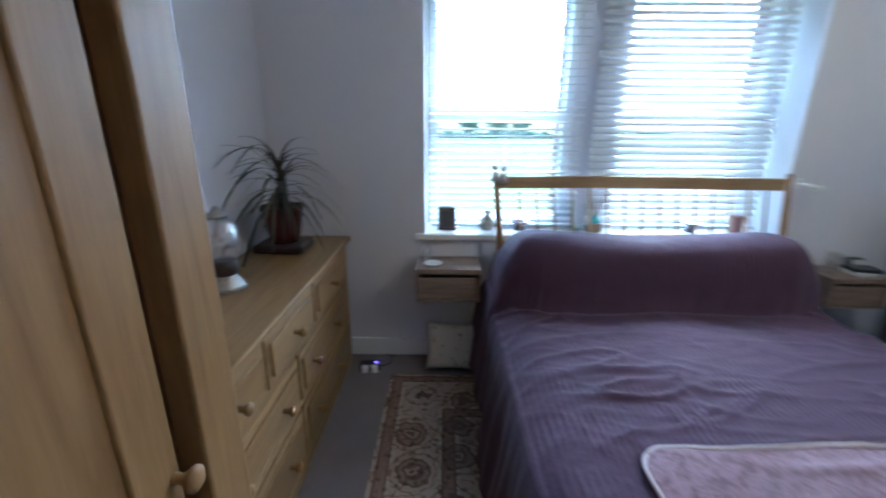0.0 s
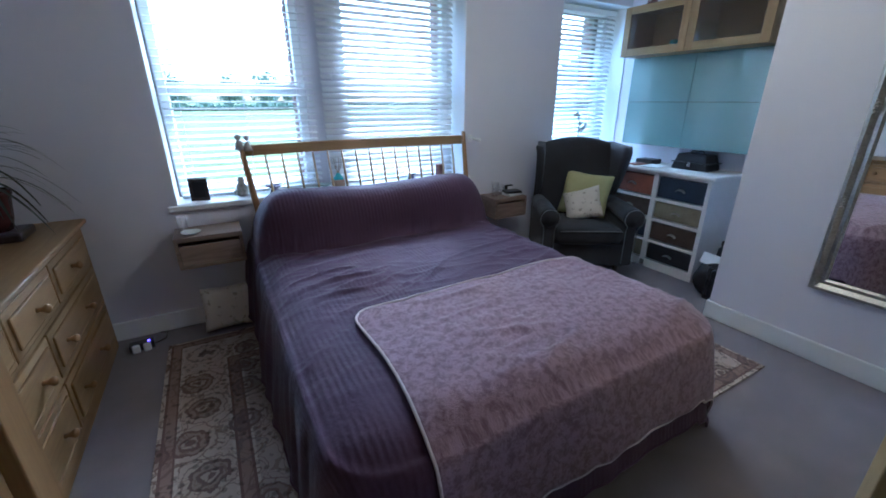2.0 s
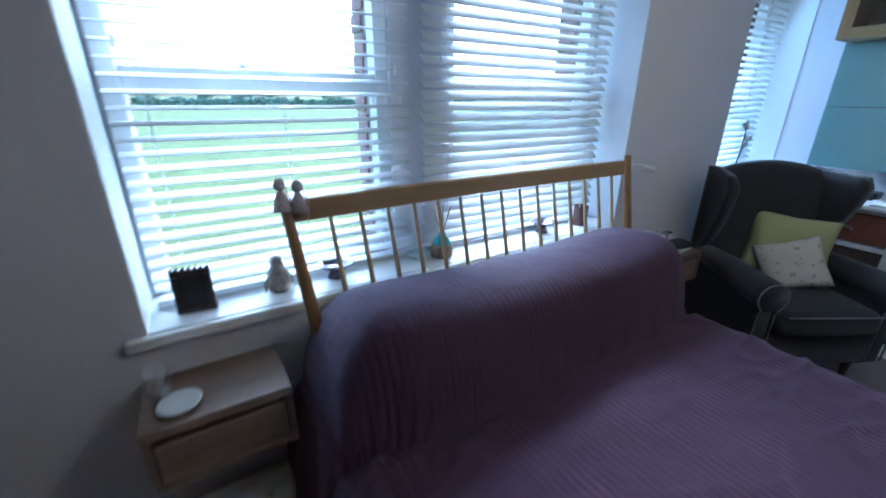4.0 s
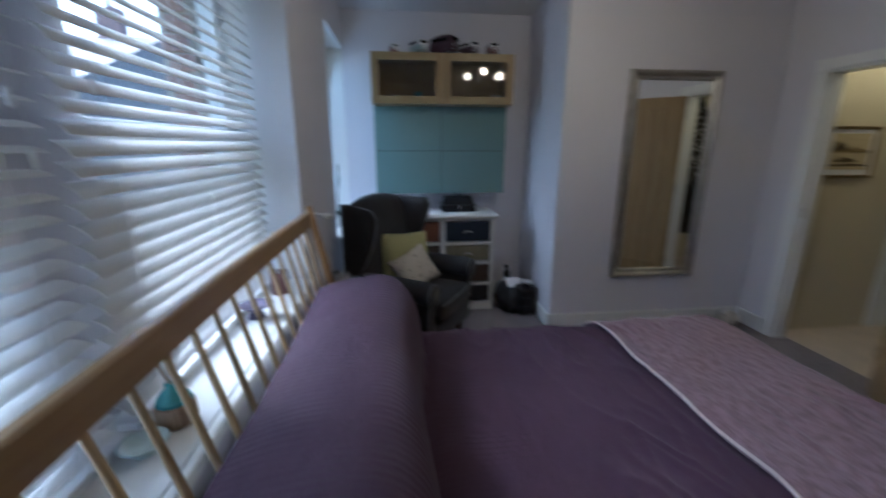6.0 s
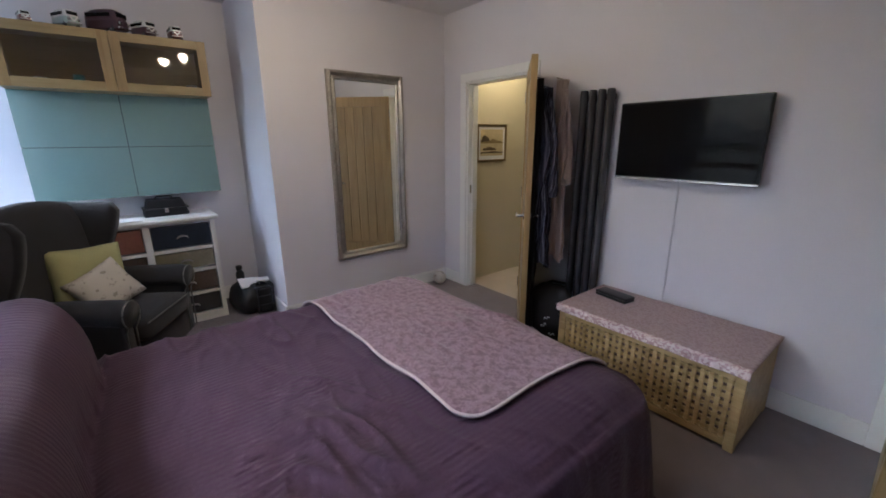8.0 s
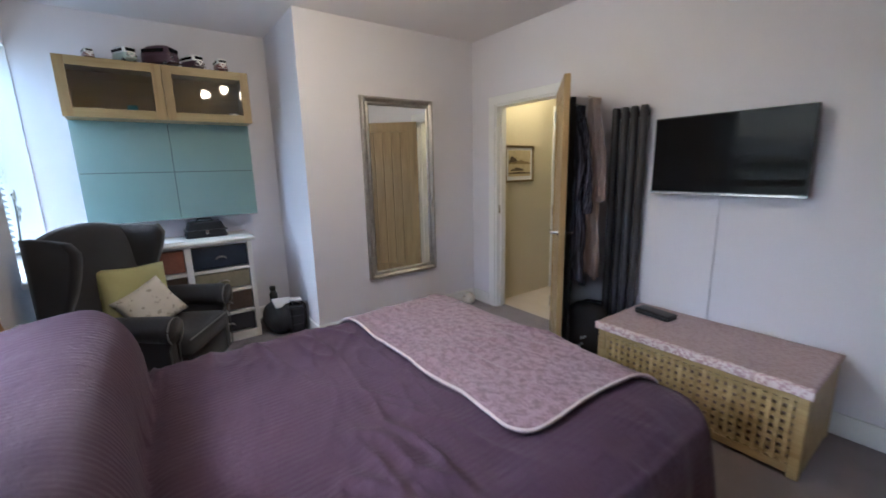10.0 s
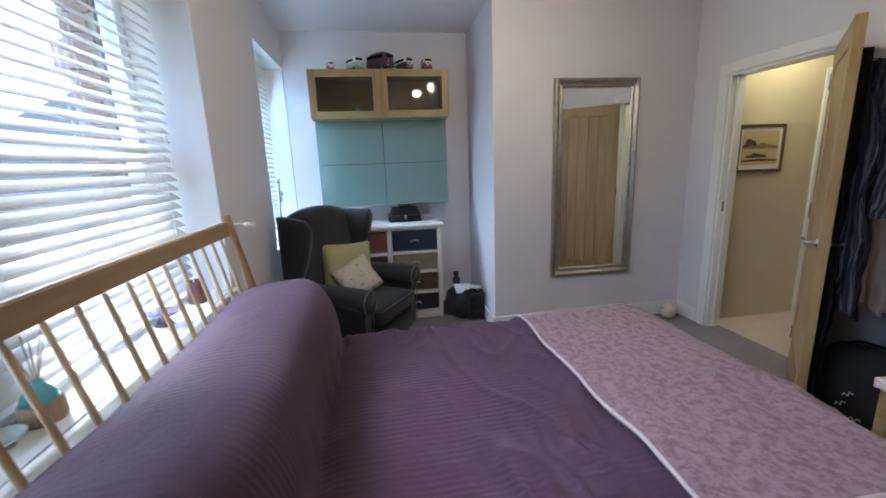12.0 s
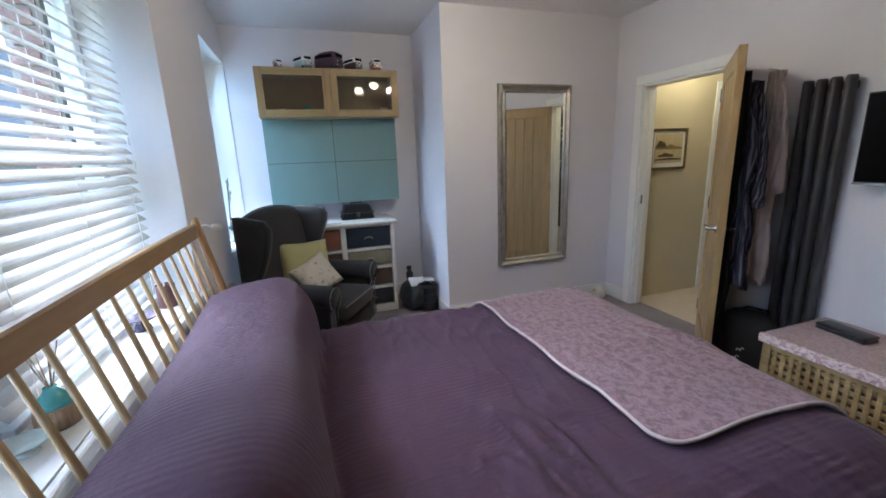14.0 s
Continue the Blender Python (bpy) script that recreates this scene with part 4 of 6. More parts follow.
for s0, s1 in zip(sec, sec[1:]):
    for k in range(6):
        bm.faces.new((s0[k], s0[(k + 1) % 6], s1[(k + 1) % 6], s1[k]))
bm.faces.new(sec[0])
bm.faces.new(sec[-1][::-1])
rel(part("top_rail", bm, PINE_X, bed))
for x, lean in ((HX0, 0.045), (HX1, -0.015)):
    pts, rad = [], []
    for k in range(9):
        z = 1.215 - k * 0.15
        q = min(1.0, (1.215 - z) / 0.5)
        pts.append((x + lean * q, hb_y(z) - 0.005, max(z, 0.0)))
        rad.append((0.016, 0.018, 0.02, 0.022, 0.024, 0.026, 0.026, 0.026, 0.026)[k])
    rel(part("post", tube(bmesh.new(), pts, rad, 14), PINE, bed, "", True))
for k in range(15):
    x = 1.298 + k * 0.103
    ln = 0.03 * (1 - k / 14) - 0.008 * k / 14
    rel(part("spindle", tube(bmesh.new(), [(x, HYT, 1.12), (x + ln * 0.5, HYT - 0.055, 0.86), (x + ln, HYT - 0.11, 0.60)], [0.0068, 0.0088, 0.0075], 10), SPINDLE, bed, "", True))
rel(part("lower_rail", B(HX0 + 0.05, HX1 - 0.03, hb_y(0.6) - 0.014, hb_y(0.6) + 0.014, 0.56, 0.64, bevel=0.005), PINE_X, bed))
rel(part("base", B(BX0 + 0.04, BX1 - 0.04, BY0 + 0.05, BY1 - 0.03, 0.10, 0.32, bevel=0.02), SHEET, bed, "dark navy fabric divan base"))
rel(part("mattress", B(BX0 + 0.03, BX1 - 0.03, BY0 + 0.05, BY1 - 0.03, 0.33, 0.545, bevel=0.04), SHEET, bed, "mattress in a navy sheet"))
for lx in (BX0 + 0.12, BX1 - 0.12):
    for ly in (BY0 + 0.15, BY1 - 0.2):
        rel(part("leg", lathe(bmesh.new(), [(0.02, 0.009), (0.03, 0.11)], 12, lx, ly), DARK_WOOD, bed))

LEFT, RIGHT, FOOT = 0.52, 0.44, 0.42
bm = bmesh.new()
A0, A1, C0, C1 = BX0 - LEFT, BX1 + RIGHT, BY0 - FOOT, BY1 + 0.02
grid(bm, lambda u, v: drape(A0 + (A1 - A0) * u, C0 + (C1 - C0) * v), 260, 250, lambda u, v: (A0 + (A1 - A0) * u, C0 + (C1 - C0) * v))
sp = solid("bedspread", bm, SPREAD, "purple quilted bedspread drawn up over the pillows of the bed", "bedspread", smooth=True)

for px0, px1, tone in ((1.40, 1.93, "white cotton pillow mostly hidden under the bedspread"), (2.02, 2.54, "white cotton pillow peeping out behind the bedspread")):
    solid("pillow", pad(px0, px1, 3.06, 3.352, 0.64, 0.835, 0.05, 0.008), PILLOW, tone, "pillow", "pillows under the bedspread", smooth=True)

hem = [drape(A0, C0 + (C1 - C0) * k / 80) for k in range(80, -1, -1)] + [drape(A0 + (A1 - A0) * k / 80, C0) for k in range(1, 81)] + [drape(A1, C0 + (C1 - C0) * k / 80) for k in range(1, 81)]
part("hem", tube(bmesh.new(), hem, 0.006, 8), SPREAD, sp, "stitched purple hem", True)
TX0, TX1, TY0, TY1 = 1.385, BX1 + 0.36, BY0 - 0.31, 1.965


def throw_ab(u, v):
    a = TX0 + (TX1 - TX0) * u
    b = TY0 + (TY1 - TY0) * v
    r = 0.085
    cx, cy = TX0 + r, TY1 - r
    if a < cx and b > cy:
        dx, dy = (cx - a) / r, (b - cy) / r
        m = max(dx, dy)
        if m > 0:
            s = m / math.hypot(dx, dy)
            a, b = cx - dx * s * r, cy + dy * s * r
    a += 0.025 * (b - 1.5) * (1 - u) + 0.008 * math.sin(9 * b) * (1 - u)
    b += 0.04 * math.sin(3.0 * u + 0.4) * v * u + 0.006 * math.sin(14 * a) * v
    return a, b


bm = bmesh.new()
grid(bm, lambda u, v: drape(*throw_ab(u, v), lift=0.022 + 0.006 * noise.noise((9 * u, 7 * v, 3)), folds=0.3), 110, 90, lambda u, v: throw_ab(u, v))
thr = solid("throw_blanket", bm, THROW, "pink plush throw with cream piping spread over the bed's foot", "blanket", smooth=True)
md = thr.modifiers.new("thickness", "SOLIDIFY")
md.thickness, md.offset = 0.012, -1.0
pts = [drape(*throw_ab(0.0, k / 60), lift=0.023, folds=0.3) for k in range(61)] + [drape(*throw_ab(k / 80, 1.0), lift=0.023, folds=0.3) for k in range(81)]
part("piping", tube(bmesh.new(), pts, 0.0055, 8), THROW_EDGE, thr, "cream corded edge", True)
pts = [drape(*throw_ab(k / 80, 0.0), lift=0.019, folds=0.3) for k in range(81)]
part("piping", tube(bmesh.new(), pts, 0.005, 8), THROW_EDGE, thr, "cream corded edge", True)

# rug that reaches out from under the bed
RX0, RX1, RY0, RY1 = 0.55, 3.58, 1.25, 3.2
rug = new("rug", mesh_of("rug", B(-(RX1 - RX0) / 2, (RX1 - RX0) / 2, -(RY1 - RY0) / 2, (RY1 - RY0) / 2, 0, 0.009, bevel=0.003), rug_mat((RX1 - RX0) / 2, (RY1 - RY0) / 2)))
rug.location = ((RX0 + RX1) / 2, (RY0 + RY1) / 2, 0.0)
tagged(rug, "cream and brown floral rug with dark borders under the bed", "rug")


# ---- pine wardrobe and chest of drawers ----
def knob(parent, x, y, z, r=0.019):
    k = part("knob", lathe(bmesh.new(), [(0.011, 0.0), (0.009, 0.012), (0.012, 0.02), (r, 0.03), (r, 0.037), (0.012, 0.044), (0.003, 0.046)], 18), PINE, parent, "round turned pine knob", True)
    k.matrix_local = pose(x, y, z, 0, 90, 0)
    return k


def panel_door(parent, y0, y1, z0, z1, x, knob_y, knob_z):
    """A framed door with a sunk panel, facing +x."""
    d = part("door", B(x - 0.022, x - 0.008, y0 + 0.06, y1 - 0.06, z0 + 0.06, z1 - 0.06), PINE, parent, "framed pine door with a sunk panel")
    st = 0.092
    for a in ((y0, y0 + st, z0, z1), (y1 - st, y1, z0, z1)):
        part("stile", B(x - 0.024, x, a[0], a[1], a[2], a[3], bevel=0.004), PINE, d)
    for a in ((z0, z0 + st), (z1 - st, z1)):
        part("rail", B(x - 0.024, x - 0.001, y0 + st, y1 - st, a[0], a[1], bevel=0.004), PINE_Y, d)
    knob(d, x, knob_y, knob_z, 0.022)
    return d


WY0, WY1 = 0.86, 1.775
ward = thing("wardrobe", pose(0, 0, 0), "tall pine wardrobe with panelled doors and turned knobs", "wardrobe")
part("side", B(XW + 0.005, 0.425, WY0, WY0 + 0.022, 0, 1.98), PINE, ward)
part("side", B(XW + 0.005, 0.42, WY1 - 0.022, WY1, 0, 1.98), PINE, ward)
part("back", B(XW + 0.005, XW + 0.015, WY0 + 0.022, WY1 - 0.022, 0.02, 1.98), PINE, ward)
part("front_post", B(0.385, 0.44, WY1 - 0.118, WY1 + 0.002, 0, 1.98, bevel=0.005), PINE, ward)
part("front_post", B(0.42, 0.445, WY0 - 0.002, WY0 + 0.06, 0, 1.98, bevel=0.005), PINE, ward)
part("shadow_rail", B(0.355, 0.38, 1.595, WY1 - 0.118, 0.1, 1.9), PINE, ward)
part("plinth", B(0.405, 0.43, WY0 + 0.06, WY1 - 0.118, 0, 0.1), PINE_Y, ward)
part("frieze", B(0.405, 0.43, WY0 + 0.06, WY1 - 0.118, 1.90, 1.98), PINE_Y, ward)
part("cornice", B(XW + 0.005, 0.475, WY0 - 0.03, WY1 + 0.03, 1.98, 2.02, bevel=0.012), PINE_Y, ward)
panel_door(ward, WY0 + 0.065, 1.258, 0.11, 1.89, 0.43, 1.21, 0.9)
panel_door(ward, 1.262, 1.603, 0.11, 1.89, 0.43, 1.588, 0.895)

DY0, DY1, DF, DZT = 1.80, 3.37, 0.275, 0.83
dr = thing("chest_of_drawers", pose(0, 0, 0), "long pine chest of drawers with round wooden knobs", "chest of drawers")
part("top", B(XW + 0.005, DF + 0.03, DY0 - 0.01, DY1 + 0.025, DZT - 0.026, DZT, bevel=0.008), PINE_Y, dr)
part("side", B(XW + 0.01, DF, DY1 - 0.024, DY1, 0, DZT - 0.026), PINE, dr)
part("side", B(XW + 0.01, DF, DY0, DY0 + 0.024, 0, DZT - 0.026), PINE, dr)
part("back", B(XW + 0.006, XW + 0.016, DY0 + 0.024, DY1 - 0.024, 0.02, DZT - 0.026), PINE, dr)
for z0, z1 in ((0.0, 0.075), (0.325, 0.345), (0.565, 0.585), (0.785, 0.804)):
    part("rail", B(DF - 0.03, DF - 0.001, DY0 + 0.024, DY1 - 0.024, z0, z1), PINE_Y, dr)


def pine_drawer(y0, y1, z0, z1, knobs):
    d = part("drawer", B(DF - 0.03, DF + 0.004, y0, y1, z0, z1, bevel=0.004), PINE_Y, dr, "pine drawer front with a raised field")
    part("field", B(DF + 0.0045, DF + 0.014, y0 + 0.03, y1 - 0.03, z0 + 0.03, z1 - 0.03, bevel=0.008), PINE_Y, d)
    for ky in knobs:
        knob(d, DF + 0.014, ky, (z0 + z1) / 2)


for y0, y1, k in ((2.745, 3.34, (2.99,)), (2.235, 2.735, (2.47,)), (1.83, 2.225, (2.02,))):
    pine_drawer(y0, y1, 0.59, 0.78, k)
for z0, z1 in ((0.35, 0.56), (0.08, 0.32)):
    pine_drawer(2.50, 3.34, z0, z1, (2.64, 2.99))
    pine_drawer(1.83, 2.49, z0, z1, (2.30, 1.96))

# potted dracaena on a dark stand
pl = thing("potted_plant", pose(0.03, 3.10, DZT), "dracaena with long drooping leaves in a dark maroon pot", "plant")
part("stand", B(-0.13, 0.12, -0.1, 0.1, 0.001, 0.045, bevel=0.012), DARK_WOOD, pl, "dark wooden stand")
part("pot", lathe(bmesh.new(), [(0.07, 0.046), (0.085, 0.1), (0.10, 0.2), (0.108, 0.215), (0.108, 0.235), (0.094, 0.235), (0.09, 0.215), (0.0, 0.214)], 28), MAROON, pl, "", True)
part("soil", lathe(bmesh.new(), [(0.088, 0.216), (0.05, 0.222), (0.0, 0.224)], 20), SOIL, pl)
part("stem", tube(bmesh.new(), [(0, 0, 0.21), (0.006, 0.004, 0.34), (0.0, 0, 0.46)], [0.016, 0.013, 0.01], 10), TRUNK, pl, "", True)
rnd = random.Random(5)
for k in range(52):
    a = rnd.uniform(0, 6.28)
    z0 = rnd.uniform(0.26, 0.47)
    L = rnd.uniform(0.26, 0.43)
    up = rnd.uniform(0.2, 1.25) * (0.5 if z0 < 0.33 else 1.0)
    w = rnd.uniform(0.006, 0.0105)
    bm = bmesh.new()
    prev = None
    ca, sa = math.cos(a), math.sin(a)
    for i in range(8):
        t = i / 7
        droop = rnd.uniform(0.7, 1.15) if i == 0 else droop
        r = L * t * math.cos(up * (1 - 0.3 * t))
        z = z0 + L * t * math.sin(up) - droop * L * t * t * (1.35 - 0.55 * up)
        ww = w * (1 - t) ** 0.6 * (0.6 + 0.8 * min(1, 4 * t)) + 0.0006
        c = Vector((r * ca, r * sa, z))
        n = Vector((-sa, ca, 0)) * ww
        row = (bm.verts.new(c - n), bm.verts.new(c - Vector((0, 0, 0.25 * ww))), bm.verts.new(c + n))
        if prev:
            bm.faces.new((prev[0], prev[1], row[1], row[0]))
            bm.faces.new((prev[1], prev[2], row[2], row[1]))
        prev = row
    part("leaf", bm, LEAF if rnd.random() < 0.85 else LEAF_DRY, pl, "", True)

ja = thing("glass_lantern", pose(0.0, 2.56, DZT), "glass storm lantern with dark collar and metal foot", "lantern")
part("foot", lathe(bmesh.new(), [(0.075, 0.001), (0.07, 0.02), (0.045, 0.05), (0.045, 0.06)], 24), SILVER, ja, "", True)
part("collar", lathe(bmesh.new(), [(0.046, 0.0605), (0.05, 0.07), (0.05, 0.115), (0.04, 0.12)], 24), DARK_WOOD, ja, "", True)
part("globe", lathe(bmesh.new(), [(0.038, 0.121), (0.07, 0.15), (0.075, 0.2), (0.06, 0.26), (0.035, 0.285), (0.033, 0.285), (0.058, 0.259), (0.073, 0.2), (0.068, 0.151), (0.036, 0.123)], 24), TUMBLER, ja, "", True)
part("cap", lathe(bmesh.new(), [(0.037, 0.286), (0.037, 0.3), (0.02, 0.31), (0.008, 0.33)], 20), SILVER, ja, "", True)


# ---- floating bedside shelves and what lies on them ----
def bedside(x0, x1, y0, z0, z1, label):
    b = thing("bedside_shelf", pose((x0 + x1) / 2, YN - 0.003, z0), label, "bedside shelf", "wall-hung bedside shelves")
    hw, dp, h = (x1 - x0) / 2, YN - y0, z1 - z0
    part("top", B(-hw, hw, -dp, 0, h - 0.03, h, bevel=0.003), SHELF_WOOD, b)
    part("bottom", B(-hw, hw, -dp, 0, 0, 0.02, bevel=0.003), SHELF_WOOD, b)
    for s in (-1, 1):
        part("side", B(s * hw - (0.02 if s > 0 else 0), s * hw + (0.02 if s < 0 else 0), -dp, 0, 0.02, h - 0.03), SHELF_WOOD, b)
    part("back", B(-hw + 0.02, hw - 0.02, -0.012, 0, 0.02, h - 0.03), SHELF_WOOD, b)
    part("drawer_front", B(-hw + 0.022, hw - 0.022, -dp + 0.004, -dp + 0.022, 0.022, h * 0.72, bevel=0.003), SHELF_WOOD, b, "darker timber drawer front")
    return b


bedside(0.705, 1.075, 3.20, 0.49, 0.69, "grey-brown wooden bedside shelf fixed to the wall")
bedside(3.055, 3.40, 3.20, 0.475, 0.655, "grey-brown wooden bedside shelf beside the armchair")


def tumbler(x, y, z, r, h, label):
    bm = bmesh.new()
    lathe(bm, [(r * 0.85, 0.0), (r, h), (r - 0.003, h), (r * 0.85 - 0.003, 0.006), (0.0, 0.006)], 22)
    o = solid("drinking_glass", bm, TUMBLER, label, "glass", smooth=True)
    o.location = (x, y, z)


def dish(name, x, y, z, r, h, material, label, category, foot=0.0):
    bm = bmesh.new()
    lathe(bm, [(r * 0.5, 0), (r * 0.42, foot * 0.4), (r * 0.3, foot), (r * 0.75, foot + h * 0.5), (r, foot + h), (r - 0.005, foot + h + 0.002), (r * 0.6, foot + h * 0.45), (0.0, foot + h * 0.3)], 26)
    o = solid(name, bm, material, label, category, smooth=True)
    o.location = (x, y, z)
    return o


tumbler(0.76, 3.33, 0.69, 0.032, 0.10, "clear drinking glass on the bedside shelf")
dish("saucer", 0.80, 3.27, 0.69, 0.055, 0.016, WHITE, "small white china dish on the bedside shelf", "dish")
tumbler(3.12, 3.30, 0.655, 0.035, 0.13, "tall clear glass on the bedside shelf")
tumbler(3.22, 3.36, 0.655, 0.04, 0.09, "clear glass jar on the bedside shelf")
for i, (m_, dz, rz) in enumerate(((PAPER, 0.0, 5), (BLACK, 0.021, -12))):
    bk = solid("book", B(-0.075, 0.075, -0.055, 0.055, 0.0, 0.02, bevel=0.003), m_, ("white paperback lying on the bedside shelf", "black notebook lying on the white paperback")[i], "book")
    bk.matrix_world = pose(3.30, 3.29, 0.6555 + dz, 0, 0, rz)
al = thing("alarm_clock", pose(3.345, 3.39, 0.6555), "small dark alarm clock on the bedside shelf", "clock")
part("body", B(-0.04, 0.04, -0.02, 0.02, 0, 0.07, bevel=0.01), BLACK, al)
part("face", B(-0.032, 0.032, -0.0225, -0.0205, 0.01, 0.06), PAPER, al, "pale dial")

# reading spotlight by the headboard
rl = thing("reading_light", pose(2.93, YN - 0.003, 1.155), "small white reading spotlight on the wall by the bed", "light")
part("plate", B(-0.02, 0.02, -0.012, 0, -0.03, 0.03, bevel=0.004), GLOSS, rl)
part("arm", tube(bmesh.new(), [(0, -0.012, 0), (0.005, -0.06, 0.01), (0.0, -0.10, -0.005)], 0.005, 8), GLOSS, rl, "", True)
part("head", tube(bmesh.new(), [(-0.03, -0.10, 0.005), (0.035, -0.115, -0.012)], [0.012, 0.017], 14), GLOSS, rl, "", True)


# ---- things on the window board ----
SZ = W1[2] + 0.036
fr = thing("photo_frame", pose(0.88, 3.53, SZ, 0, 0, -8), "ornate dark photo frame standing on the window board", "photo frame")
for a in ((-0.055, 0.055, 0, 0.02), (-0.055, 0.055, 0.125, 0.145)):
    f_ = part("frame_rail", B(a[0], a[1], -0.008, 0.008, a[2], a[3], bevel=0.004), DARK_WOOD, fr)
for a in ((-0.055, -0.037), (0.037, 0.055)):
    part("frame_stile", B(a[0], a[1], -0.008, 0.008, 0.02, 0.125, bevel=0.004), DARK_WOOD, fr)
part("photo", B(-0.037, 0.037, -0.003, 0.003, 0.02, 0.125), BLACK, fr, "dark indistinct photograph")
for k in range(7):
    part("scroll", lathe(bmesh.new(), [(0.001, -0.006), (0.007, 0), (0.001, 0.006)], 8, -0.05 + k * 0.0166, 0, 0.148), DARK_WOOD, fr, "", True)
part("strut", tube(bmesh.new(), [(0, 0.008, 0.1), (0, 0.06, 0.0)], 0.004, 6), DARK_WOOD, fr)

bm = bmesh.new()
lathe(bm, [(0.02, 0), (0.034, 0.006), (0.042, 0.035), (0.036, 0.07), (0.022, 0.092), (0.024, 0.108), (0.02, 0.124), (0.008, 0.133)], 20)
tube(bm, [(0.03, 0.0, 0.07), (0.048, 0.0, 0.035), (0.055, 0.0, 0.012)], [0.006, 0.012, 0.004], 8)
tube(bm, [(-0.03, 0.0, 0.07), (-0.048, 0.0, 0.035), (-0.055, 0.0, 0.012)], [0.006, 0.012, 0.004], 8)
tube(bm, [(0, -0.018, 0.112), (0, -0.042, 0.106)], [0.006, 0.001], 8)
bird = solid("bird_figurine", bm, mat("two_tone_glaze", (0.36, 0.34, 0.32), rough=0.3, vary=0.5, scale=18), "small grey and white ceramic penguin figurine on the window board", "figurine", smooth=True)
bird.matrix_world = pose(1.135, 3.55, SZ, 0, 0, 25)
dish("footed_dish", 1.345, 3.56, SZ, 0.07, 0.028, PURPLE_GLASS, "purple glazed footed dish on the window board", "dish", 0.03)
dish("footed_dish", 2.425, 3.55, SZ, 0.065, 0.022, PURPLE_GLASS, "purple and white glazed footed dish on the window board", "dish", 0.034)
sh = dish("shell_dish", 1.70, 3.55, SZ, 0.05, 0.02, mat("pale_blue_glaze", (0.55, 0.66, 0.66), rough=0.2), "pale blue glazed dish on the window board", "dish", 0.008)

df = thing("reed_diffuser", pose(1.805, 3.535, SZ), "reed diffuser with turquoise glazed top and timber base", "diffuser")
part("base", lathe(bmesh.new(), [(0.044, 0.0), (0.047, 0.01), (0.045, 0.05), (0.04, 0.056)], 24), BARK, df, "ribbed timber base", True)
part("bottle", lathe(bmesh.new(), [(0.04, 0.0565), (0.036, 0.07), (0.02, 0.09), (0.014, 0.098), (0.015, 0.105)], 24), TURQUOISE, df, "turquoise glazed shoulder", True)
for k in range(6):
    a = k * 1.05
    part("reed", tube(bmesh.new(), [(0.004 * math.cos(a), 0.004 * math.sin(a), 0.10), (0.045 * math.cos(a), 0.03 * math.sin(a), 0.215)], 0.0016, 6), BARK, df)

cp = thing("copper_pot", pose(2.695, 3.535, SZ), "round copper-coloured tin standing on the window board", "pot")
part("body", lathe(bmesh.new(), [(0.036, 0), (0.038, 0.004), (0.038, 0.1), (0.0395, 0.105), (0.036, 0.106), (0.035, 0.012), (0, 0.01)], 26), COPPER, cp, "", True)
part("wick_holder", tube(bmesh.new(), [(-0.015, 0, 0.01), (-0.012, 0, 0.118)], 0.004, 8), PAPER, cp)


ANGEL = mat("worn_offwhite_paint", (0.47, 0.44, 0.42), rough=0.6, vary=0.35, scale=40, grain=160)


def ornament(name, x, y, z, label):
    o = thing(name, pose(x, y, z), label, "ornament", "white hanging ornaments on the bed post")
    part("body", lathe(bmesh.new(), [(0.004, -0.075), (0.026, -0.07), (0.022, -0.045), (0.013, -0.02), (0.008, -0.01)], 18), ANGEL, o, "", True)
    part("head", lathe(bmesh.new(), [(0.003, -0.012), (0.015, -0.004), (0.018, 0.008), (0.013, 0.022), (0.002, 0.027)], 18), ANGEL, o, "", True)
    part("cord", tube(bmesh.new(), [(0.016, 0.0, 0.0), (0.03, 0.0, -0.05), (0.018, -0.004, -0.12), (0.008, -0.004, -0.13)], 0.002, 6), ANGEL, o, "", True)
    return o


ornament("angel_ornament", 1.150, 3.385, 1.235, "small white carved angel hanging on the bed post")
ornament("angel_ornament", 1.20, 3.388, 1.225, "small white carved angel on the headboard rail")


# ---- armchair ----
ch = thing("wing_armchair", pose(3.76, 2.89, 0, 0, 0, -31), "charcoal wool wing armchair with grey piping", "armchair")
part("base", pad(-0.33, 0.33, -0.31, 0.30, 0.13, 0.34, 0.03), CHARCOAL, ch, "", True)
part("seat", pad(-0.265, 0.265, -0.36, 0.18, 0.335, 0.47, 0.045, 0.02), CHARCOAL, ch, "plump charcoal seat cushion", True)


def back_fn(u, v):
    x = -0.33 + 0.66 * u
    top = 1.10 + 0.045 * math.sin(math.pi * u) - 0.02 * (2 * u - 1) ** 4
    z = 0.40 + (top - 0.40) * v
    return x, z


bm = bmesh.new()
rows_f, rows_b = [], []
for i in range(15):
    f_, b_ = [], []
    for j in range(13):
        x, z = back_fn(i / 14, j / 12)
        lean = 0.10 * (z - 0.4)
        round_ = 0.035 * max(0.0, (j / 12 - 0.8) / 0.2) ** 2
        f_.append(bm.verts.new((x, 0.19 + lean - 0.02 * math.sin(math.pi * i / 14) + round_, z)))
        b_.append(bm.verts.new((x, 0.30 + lean - round_, z)))
    rows_f.append(f_)
    rows_b.append(b_)
